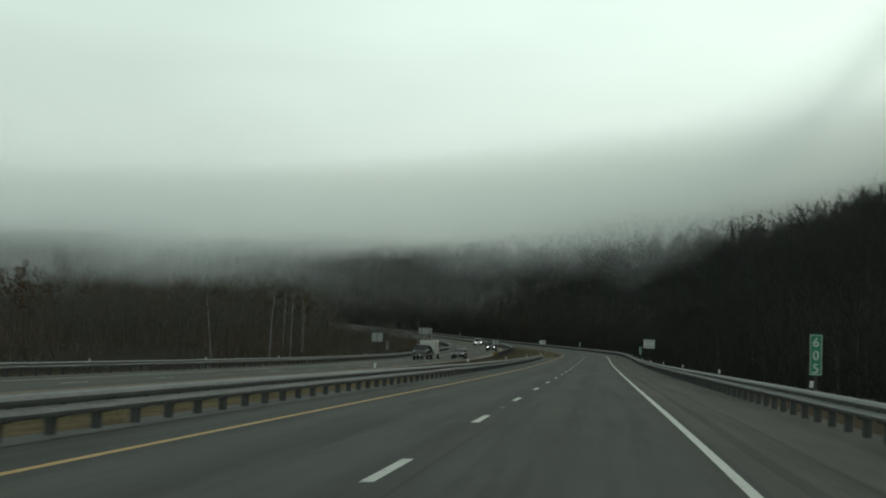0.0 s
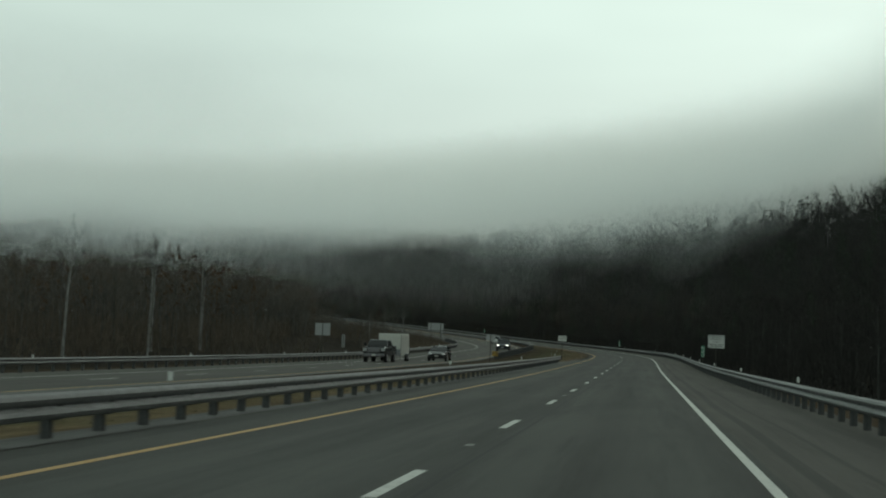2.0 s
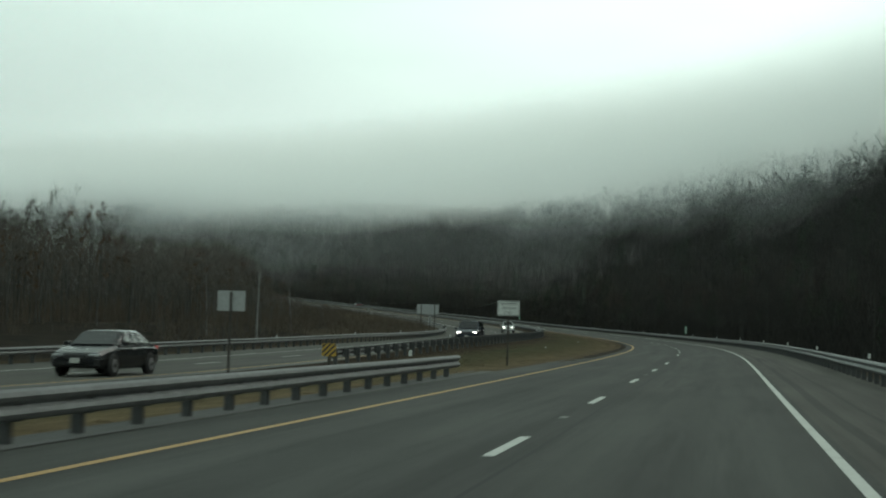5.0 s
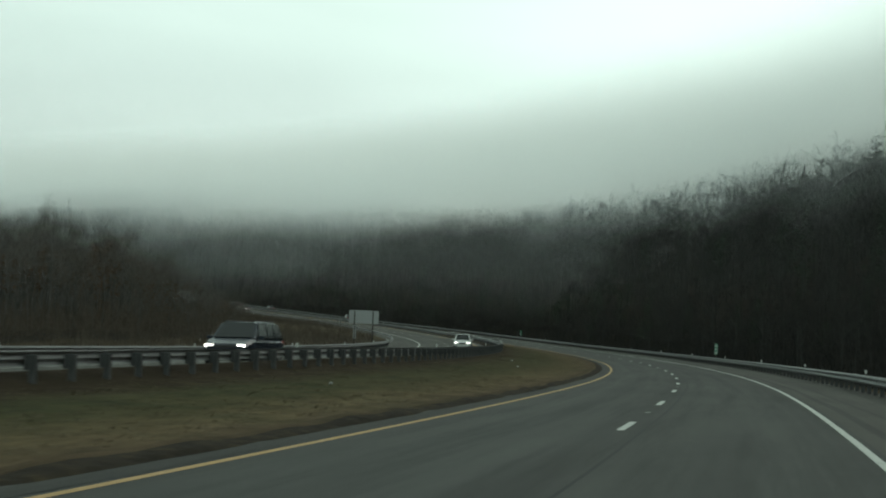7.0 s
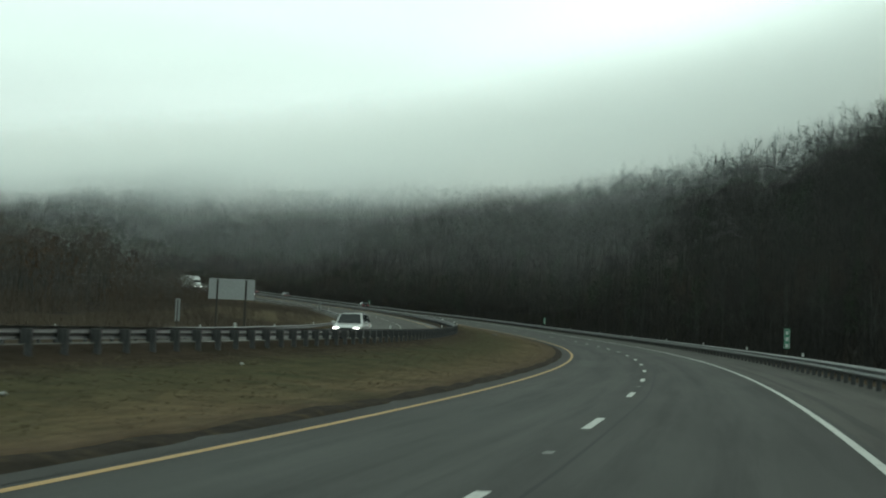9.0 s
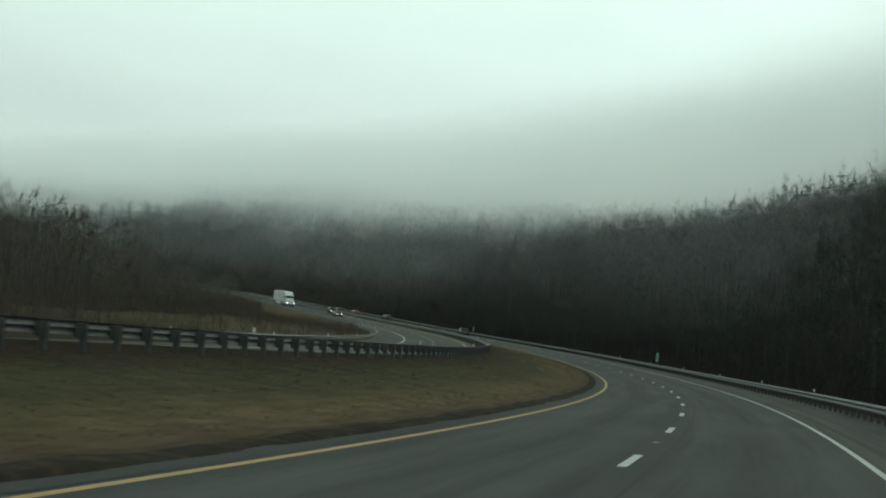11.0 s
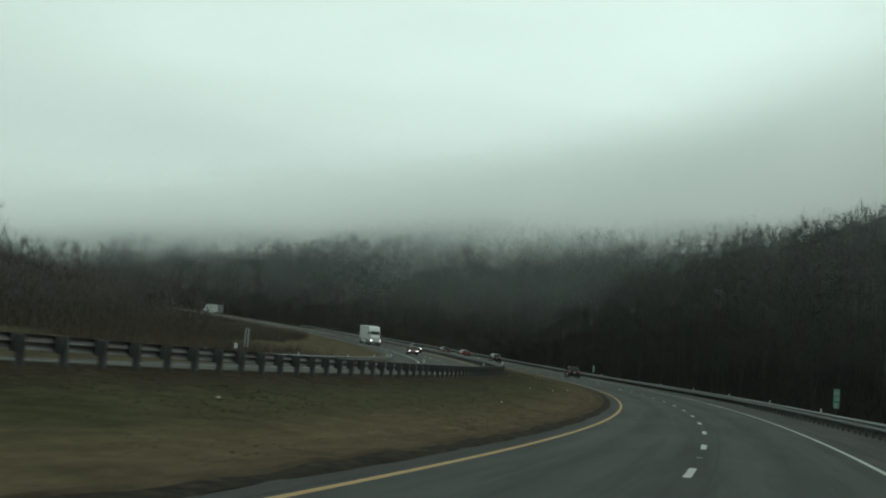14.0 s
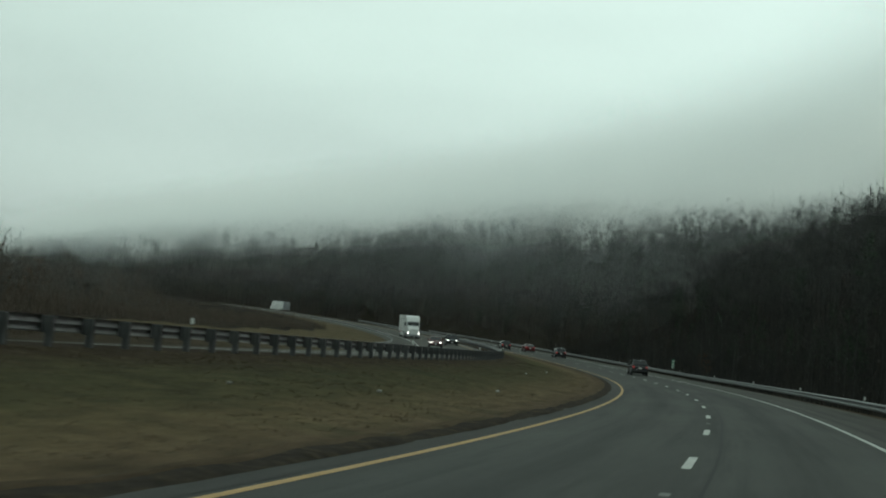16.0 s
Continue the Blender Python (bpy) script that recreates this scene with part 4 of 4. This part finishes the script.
for k in range(4):
    part("stripe", stripe_mesh(-0.44 + 0.22 * k, 0.1, 0.28, 0.24), hz, m=pose(0, -0.002, 0.62))
part("post", box_mesh("post", 0.12, 0.1, 0.8, SIGN_POST, -0.3), hz, m=pose(0, 0.1, 0))

# small reflector posts on the rails
DEL = box_mesh("plate", 0.08, 0.02, 0.15, REFLECTOR, 0.0, 0.004)
for s0, s1, d, step, me in ((8, 720, 6.85, 24.4, DEL), (14, 195, -5.55, 36, DEL), (240, 720, -13.0, 30, DEL), (6, 620, -26.4, 24.4, DEL)):
    s = s0
    while s < s1:
        de = tagged(new("rail_reflector"), "small pale reflector plate on top of the guard rail", "reflector", "rail reflectors")
        de.matrix_basis = at_road(s, d, rng.normal() * 12, 0.70)
        part("plate", me, de, m=pose(0, 0, 0))
        s += step


# ---- vehicles ----
def paint(name, c, rough=0.24):
    a = Mat(name, rough)
    n = a.noise(3, 4, a.coord("Object"))
    a.color(a.ramp(n, (0.3, tuple(k * 0.8 for k in c)), (0.7, c)))
    a.b.inputs["Coat Weight"].default_value = 0.15
    return a.m


GLASS_DARK = plain("dark_car_glass", (0.012, 0.015, 0.016), 0.08, 0, 0.05)
RUBBER = plain("tyre_rubber", (0.015, 0.015, 0.015), 0.9)
RIM = plain("alloy_rim", (0.3, 0.3, 0.31), 0.35, 0.7)
TRIM = plain("black_car_trim", (0.015, 0.015, 0.016), 0.6)
CHROME = plain("chrome_trim", (0.16, 0.16, 0.165), 0.3, 0.8)
PLATE = plain("number_plate", (0.45, 0.45, 0.43), 0.5)


def glow(name, c, e):
    a = Mat(name, 0.3)
    a.color(c)
    a.b.inputs["Emission Color"].default_value = (*c, 1)
    a.b.inputs["Emission Strength"].default_value = e
    return a.m


LAMP_ON = glow("headlight_lit", (1.0, 0.97, 0.9), 5.0)
LAMP_OFF = plain("headlight_lens", (0.35, 0.36, 0.37), 0.15)
TAIL = glow("tail_light", (0.35, 0.02, 0.02), 0.35)


def loft(name, rings, mat, smooth=False):
    """Joins rings of equal length along x and closes the ends."""
    k = len(rings[0])
    v = [p for r in rings for p in r]
    f = []
    for i in range(len(rings) - 1):
        for j in range(k):
            f.append((i * k + j, i * k + (j + 1) % k, (i + 1) * k + (j + 1) % k, (i + 1) * k + j))
    f += [tuple(range(k)), tuple(range((len(rings) - 1) * k, len(rings) * k))]
    me = mesh_of(name, v, f, mat, None, smooth)
    bm = bmesh.new()
    bm.from_mesh(me)
    bmesh.ops.recalc_face_normals(bm, faces=bm.faces)
    bm.to_mesh(me)
    bm.free()
    return me


def body_ring(x, hw, z0, z1):
    c = min(0.14, (z1 - z0) * 0.3)
    half = [(hw * 0.9, z0), (hw * 0.985, z0 + c), (hw, z0 + (z1 - z0) * 0.55), (hw * 0.97, z1 - c * 0.8), (hw * 0.86, z1)]
    return [(x, y, z) for y, z in half] + [(x, -y, z) for y, z in reversed(half)]


def cabin_ring(x, hb, ht, z0, z1):
    half = [(hb, z0), (hb * 0.5 + ht * 0.5 + 0.02, (z0 + z1) / 2), (ht, z1 - 0.06), (ht * 0.8, z1)]
    return [(x, y, z) for y, z in half] + [(x, -y, z) for y, z in reversed(half)]


def quad_panel(name, pts, mat, t=0.012):
    """A thin pane through four corners, standing proud by t."""
    p = [Vector(q) for q in pts]
    n = (p[1] - p[0]).cross(p[3] - p[0]).normalized() * t
    v = [tuple(q) for q in p] + [tuple(q + n) for q in p]
    f = [(3, 2, 1, 0), (4, 5, 6, 7)] + [(i, (i + 1) % 4, 4 + (i + 1) % 4, 4 + i) for i in range(4)]
    return mesh_of(name, v, f, mat)


def disc_mesh(name, r, w, mat, n=20, y0=0.0, chamfer=0.03):
    rings = []
    for y, q in ((y0 - w / 2, r - chamfer), (y0 - w / 2 + chamfer, r), (y0 + w / 2 - chamfer, r), (y0 + w / 2, r - chamfer)):
        rings.append([(q * math.cos(a * 2 * math.pi / n), y, q * math.sin(a * 2 * math.pi / n)) for a in range(n)])
    return loft(name, rings, mat)


def wheel(ob, x, y, r=0.34, w=0.23):
    side = 1 if y > 0 else -1
    t = part("wheel", disc_mesh("tyre", r, w, RUBBER), ob, m=pose(x, y, r))
    part("rim", disc_mesh("rim", r * 0.64, 0.03, RIM, 14, side * (w / 2), 0.008), t)
    part("hub", disc_mesh("hub", r * 0.2, 0.03, TRIM, 8, side * (w / 2 + 0.018), 0.006), t)


def car(label, colour, L, W, H, hood, belt, cab, lit=False, wr=0.34, roof=None, rail=False, tail=True, category="car"):
    """cab: x of the windscreen's foot, of the roof's front and rear, and of the rear window's foot. Ahead is +x."""
    ob = tagged(new("car"), label, category, "cars on the highway")
    hw, n, b = W / 2, L / 2, -L / 2
    c0, c1, c2, c3 = cab
    part("body", loft("body", [body_ring(b, hw * 0.82, 0.42, belt * 0.86), body_ring(b + 0.12, hw * 0.94, 0.28, belt * 0.97), body_ring(b + 0.6, hw, 0.22, belt),
                               body_ring(c0 - 0.3, hw, 0.22, belt), body_ring(c0 + 0.1, hw, 0.22, hood + 0.04), body_ring(n - 0.55, hw * 0.98, 0.24, hood - 0.04),
                               body_ring(n - 0.12, hw * 0.9, 0.28, hood - 0.16), body_ring(n, hw * 0.76, 0.36, hood - 0.28)], colour), ob)
    hb, ht = hw * 0.93, hw * 0.74
    part("cabin", loft("cabin", [cabin_ring(c3, hb, hb * 0.97, belt - 0.06, belt + 0.02), cabin_ring(c2, hb, ht, belt - 0.06, H - 0.03), cabin_ring((c1 + c2) / 2, hb, ht, belt - 0.06, H),
                                 cabin_ring(c1, hb, ht, belt - 0.06, H - 0.03), cabin_ring(c0, hb, hb * 0.97, hood - 0.06, hood + 0.04)], roof or colour), ob)
    e = 0.03

    def mixp(a, q, k):
        return tuple(u + (v - u) * k for u, v in zip(a, q))
    # windscreen and rear window
    for name, xa, xb, zb, sgn in (("windscreen", c1, c0, hood + 0.06, 1), ("rear_window", c2, c3, belt + 0.05, -1)):
        top = [(xa + sgn * 0.03, ht * 0.86, H - 0.09), (xa + sgn * 0.03, -ht * 0.86, H - 0.09)]
        bot = [(xb - sgn * 0.02, -hb * 0.84, zb), (xb - sgn * 0.02, hb * 0.84, zb)]
        q = [top[0], top[1], bot[0], bot[1]]
        q = [mixp(p, mixp(q[(i + 2) % 4], p, 1.0), 1.0) for i, p in enumerate(q)]
        part(name, quad_panel(name, q if sgn > 0 else [q[1], q[0], q[3], q[2]], GLASS_DARK, 0.05), ob)
    # side windows in two or three panes
    k = 3 if c2 - c3 < 0.5 or L > 4.6 else 2
    xs = np.linspace(c1 + 0.02, c2 + 0.02, k + 1)
    for side in (1, -1):
        for i in range(k):
            xa, xb = xs[i] - 0.05, xs[i + 1] + 0.05
            fx = 0.45 * (c0 - c1) if i == 0 else 0
            bx = 0.45 * (c3 - c2) if i == k - 1 else 0
            y0, y1 = side * (hb + 0.0), side * (ht + 0.02)
            q = [(xa + fx, y0, belt + 0.06), (xa, y1, H - 0.1), (xb, y1, H - 0.1), (xb + bx, y0, belt + 0.06)]
            part("side_window", quad_panel("side_window", q if side < 0 else q[::-1], GLASS_DARK, 0.03), ob)
        m = part("mirror", box_mesh("mirror", 0.16, 0.2, 0.15, colour, 0, 0.03), ob, m=pose(c0 - 0.35, side * (hw + 0.09), belt - 0.02))
        part("headlight", box_mesh("headlight", 0.16, 0.34, 0.10, LAMP_ON if lit else LAMP_OFF, -0.05, 0.03), ob, m=pose(n - 0.11, side * hw * 0.66, hood - 0.24), label="lit headlight" if lit else "")
        part("tail_light", box_mesh("tail_light", 0.12, 0.22, 0.24, TAIL, -0.12, 0.02), ob, m=pose(b + 0.06, side * hw * 0.76, belt * 0.84), label="red tail light")
        part("door_handle", box_mesh("door_handle", 0.16, 0.03, 0.03, CHROME, 0, 0.006), ob, m=pose((c1 + c2) / 2 + 0.25, side * (hw + 0.005), belt - 0.14))
        if rail:
            part("roof_rail", box_mesh("roof_rail", (c1 - c2) * 0.95, 0.05, 0.05, TRIM, 0, 0.012), ob, m=pose((c1 + c2) / 2, side * ht * 0.85, H - 0.01))
        for x in (n - L * 0.19, b + L * 0.19):
            wheel(ob, x, side * (hw - 0.09), wr)
            part("wheel_arch", disc_mesh("wheel_arch", wr * 1.14, 0.05, TRIM, 18, 0, 0.01), ob, m=pose(x, side * (hw - 0.022), wr * 1.04))
    part("front_bumper", box_mesh("front_bumper", 0.2, W * 0.86, 0.22, TRIM, 0, 0.05), ob, m=pose(n - 0.1, 0, 0.3))
    part("rear_bumper", box_mesh("rear_bumper", 0.2, W * 0.9, 0.24, TRIM if rail else colour, 0, 0.05), ob, m=pose(b + 0.08, 0, 0.36))
    part("grille", box_mesh("grille", 0.05, W * 0.4, 0.14, TRIM, 0, 0.02), ob, m=pose(n - 0.02, 0, hood - 0.36))
    part("number_plate", box_mesh("number_plate", 0.02, 0.32, 0.16, PLATE, 0, 0.004), ob, m=pose(b - 0.03, 0, belt * 0.66))
    part("number_plate", box_mesh("number_plate", 0.02, 0.32, 0.16, PLATE, 0, 0.004), ob, m=pose(n + 0.012, 0, 0.42))
    return ob


def park(ob, s, d, oncoming=False):
    ob.matrix_basis = at_road(s, d, -90 if oncoming else 90, 0.004, True)
    return ob


BLACK_PAINT, GREY_PAINT, WHITE_CAR = paint("black_car_paint", (0.012, 0.013, 0.015)), paint("dark_grey_car_paint", (0.035, 0.037, 0.04)), paint("white_car_paint", (0.62, 0.63, 0.62))
RED_PAINT, BLUE_PAINT, SILVER = paint("dark_red_car_paint", (0.12, 0.012, 0.014)), paint("dark_blue_car_paint", (0.012, 0.018, 0.03)), paint("silver_car_paint", (0.25, 0.26, 0.27))

suv = dict(L=4.5, W=1.84, H=1.68, hood=1.0, belt=1.05, cab=(0.95, 0.3, -1.65, -2.1), wr=0.36, rail=True)
sedan = dict(L=4.7, W=1.82, H=1.45, hood=0.9, belt=0.96, cab=(1.15, 0.35, -1.0, -1.85), wr=0.33)
van = dict(L=5.1, W=1.95, H=1.78, hood=1.05, belt=1.08, cab=(1.55, 0.75, -2.05, -2.4), wr=0.35, rail=True)
park(car("dark grey estate car with lit red tail lights on the asphalt", GREY_PAINT, **suv), 664, 1.85)
park(car("black pickup-like car with a pale roof far up the road", BLACK_PAINT, roof=SILVER, **suv), 742, 1.8)
park(car("dark red saloon car far up the road", RED_PAINT, **sedan), 774, 1.8)
park(car("dark grey car in the inner lane far up the road", GREY_PAINT, **suv), 779, -1.8)
park(car("black saloon car on the opposite carriageway", BLACK_PAINT, **sedan), 201, -17.1, True)
park(car("black minivan with lit headlights behind the rail", BLUE_PAINT, lit=True, **van), 277, -17.1, True)
park(car("white estate car with lit headlights behind the rail", WHITE_CAR, lit=True, **suv), 372.5, -17.1, True)
park(car("dark saloon car with lit headlights on the opposite carriageway", RED_PAINT, lit=True, **sedan), 700, -20.4, True)
park(car("black car with lit headlights on the opposite carriageway", BLACK_PAINT, lit=True, **suv), 724, -17.2, True)


def box_part(ob, name, x, y, z, sx, sy, sz, mat, bevel=0.03, label="", parent=None):
    return part(name, box_mesh(name, sx, sy, sz, mat, 0, bevel), parent or ob, label, pose(x, y, z))


def pickup(label, colour):
    ob = tagged(new("pickup_truck"), label, "pickup truck", "cars on the highway")
    part("body", loft("body", [body_ring(-2.95, 0.96, 0.6, 1.3), body_ring(-2.85, 1.0, 0.55, 1.36), body_ring(0.9, 1.0, 0.5, 1.36), body_ring(1.2, 1.0, 0.5, 1.38), body_ring(2.75, 0.98, 0.5, 1.32), body_ring(2.95, 0.92, 0.55, 1.18)], colour), ob)
    part("cabin", loft("cabin", [cabin_ring(-0.95, 0.93, 0.8, 1.3, 1.93), cabin_ring(-0.85, 0.93, 0.8, 1.3, 1.96), cabin_ring(0.6, 0.93, 0.78, 1.3, 1.97), cabin_ring(0.75, 0.93, 0.78, 1.3, 1.93), cabin_ring(1.35, 0.93, 0.9, 1.3, 1.40)], colour), ob)
    part("windscreen", quad_panel("windscreen", [(0.8, -0.7, 1.9), (0.8, 0.7, 1.9), (1.34, 0.82, 1.42), (1.34, -0.82, 1.42)][::-1], GLASS_DARK, 0.03), ob)
    for s in (1, -1):
        for xa, xb in ((0.62, -0.05), (-0.15, -0.82)):
            q = [(xa + (0.3 if xa > 0 else 0), s * 0.945, 1.42), (xa, s * 0.83, 1.88), (xb, s * 0.83, 1.88), (xb, s * 0.945, 1.42)]
            part("side_window", quad_panel("side_window", q if s < 0 else q[::-1], GLASS_DARK, 0.03), ob)
        box_part(ob, "mirror", 1.05, s * 1.15, 1.4, 0.14, 0.26, 0.3, colour)
        box_part(ob, "headlight", 2.9, s * 0.78, 0.95, 0.14, 0.32, 0.26, LAMP_OFF)
        box_part(ob, "tail_light", -2.92, s * 0.86, 0.95, 0.1, 0.16, 0.36, TAIL)
        box_part(ob, "bed_side", -1.95, s * 0.95, 1.3, 1.9, 0.08, 0.16, colour)
        for x in (1.95, -1.75):
            wheel(ob, x, s * 0.88, 0.42, 0.28)
            part("wheel_arch", disc_mesh("wheel_arch", 0.49, 0.06, TRIM, 18, 0, 0.012), ob, m=pose(x, s * 0.985, 0.46))
    box_part(ob, "grille", 2.95, 0, 0.85, 0.1, 1.1, 0.4, CHROME, label="chrome grille")
    box_part(ob, "front_bumper", 2.98, 0, 0.48, 0.24, 1.9, 0.28, CHROME, 0.05, "chrome bumper")
    box_part(ob, "number_plate", 3.11, 0, 0.55, 0.02, 0.32, 0.16, PLATE, 0.004)
    box_part(ob, "rear_bumper", -3.0, 0, 0.5, 0.2, 1.8, 0.22, CHROME, 0.04)
    return ob


def cargo_trailer(label):
    ob = tagged(new("cargo_trailer"), label, "trailer")
    white = plain("white_trailer_skin", (0.5, 0.5, 0.46), 0.45)
    box_part(ob, "body", 0, 0, 0.5, 4.6, 2.1, 2.05, white, 0.06)
    box_part(ob, "stone_guard", 2.31, 0, 0.52, 0.02, 2.0, 0.6, SILVER, 0.005, "bright metal stone guard")
    for s in (1, -1):
        box_part(ob, "corner_trim", 2.3, s * 1.045, 0.5, 0.06, 0.03, 2.02, CHROME, 0.008)
        box_part(ob, "fender", -0.55, s * 1.13, 0.62, 1.9, 0.2, 0.1, SILVER, 0.04)
        box_part(ob, "side_light", 2.0, s * 1.06, 0.6, 0.1, 0.02, 0.06, AMBER, 0.005)
        for x in (-0.1, -1.0):
            wheel(ob, x, s * 1.13, 0.34, 0.2)
    box_part(ob, "tongue", 2.95, 0, 0.45, 1.4, 0.12, 0.1, TRIM)
    return ob


def semi_truck(label, lit=True):
    ob = tagged(new("semi_truck"), label, "truck", "trucks on the highway")
    white = paint("white_truck_paint", (0.6, 0.61, 0.6), 0.3)
    part("hood", loft("hood", [body_ring(5.6, 1.05, 0.7, 2.2), body_ring(6.6, 1.0, 0.6, 2.0), body_ring(7.3, 0.9, 0.6, 1.75), body_ring(7.5, 0.8, 0.65, 1.55)], white), ob)
    part("cab", loft("cab", [body_ring(3.0, 1.22, 0.9, 3.9), body_ring(3.2, 1.24, 0.8, 3.95), body_ring(4.6, 1.22, 0.8, 3.75), body_ring(5.35, 1.15, 0.8, 2.95), body_ring(5.75, 1.12, 0.8, 2.2)], white), ob)
    part("windscreen", quad_panel("windscreen", [(5.38, -1.0, 2.85), (5.38, 1.0, 2.85), (5.74, 1.02, 2.25), (5.74, -1.02, 2.25)][::-1], GLASS_DARK, 0.04), ob)
    part("grille", box_mesh("grille", 0.08, 0.95, 0.75, TRIM, 0, 0.03), ob, m=pose(7.45, 0, 0.85))
    part("bumper", box_mesh("bumper", 0.35, 2.3, 0.4, SILVER, 0, 0.06), ob, m=pose(7.35, 0, 0.4))
    part("sun_visor", box_mesh("sun_visor", 0.3, 2.1, 0.12, white, 0, 0.03), ob, m=pose(5.4, 0, 2.93))
    for s in (1, -1):
        part("headlight", box_mesh("headlight", 0.12, 0.36, 0.24, LAMP_ON if lit else LAMP_OFF, 0, 0.04), ob, "lit headlight", pose(7.4, s * 0.86, 0.86))
        part("mirror", box_mesh("mirror", 0.14, 0.22, 0.6, TRIM, 0, 0.03), ob, m=pose(5.5, s * 1.4, 2.2))
        q = [(5.4, s * 1.2, 2.2), (5.1, s * 1.2, 2.8), (4.5, s * 1.24, 2.8), (4.5, s * 1.24, 2.2)]
        part("side_window", quad_panel("side_window", q if s < 0 else q[::-1], GLASS_DARK, 0.03), ob)
        part("exhaust", disc_mesh("exhaust", 0.09, 3.0, CHROME, 12), ob, m=pose(2.85, s * 1.1, 2.4, 90, 0, 0))
        part("fuel_tank", disc_mesh("fuel_tank", 0.32, 1.4, CHROME, 16), ob, m=pose(4.3, s * 0.95, 0.7, 0, 0, 90))
        for x in (6.6, 3.0, 1.8, -6.4, -7.7):
            wheel(ob, x, s * 1.05, 0.5, 0.3)
        part("side_skirt", box_mesh("side_skirt", 6.0, 0.05, 0.6, white, 0, 0.01), ob, m=pose(-2.4, s * 1.24, 0.45))
        for k in range(12):
            part("side_panel_seam", box_mesh("side_panel_seam", 0.04, 0.012, 2.6, SILVER, 0, 0), ob, m=pose(-8.2 + k * 0.93, s * 1.302, 1.25))
        part("tail_light", box_mesh("tail_light", 0.06, 0.3, 0.12, TAIL, 0, 0.01), ob, m=pose(-8.68, s * 0.95, 0.95))
    part("trailer", box_mesh("trailer", 11.3, 2.6, 2.85, plain("white_trailer_panel", (0.55, 0.56, 0.55), 0.4), 0, 0.04), ob, "white box trailer", pose(-3.0, 0, 1.15))
    part("rear_door_frame", box_mesh("rear_door_frame", 0.05, 2.5, 2.7, SILVER, 0, 0.01), ob, m=pose(-8.68, 0, 1.2))
    part("chassis", box_mesh("chassis", 14.5, 1.0, 0.3, TRIM, 0, 0.02), ob, m=pose(-0.8, 0, 0.75))
    return ob


park(pickup("black pickup truck with a chrome grille towing a trailer", BLACK_PAINT), 188.6, -20.7, True)
park(cargo_trailer("white enclosed cargo trailer behind the pickup truck"), 195.8, -20.7, True)
park(semi_truck("white semi truck with a box trailer and lit headlights"), 768, -20.9, True)
park(semi_truck("white semi truck far up the road", False), 1050, 1.9)
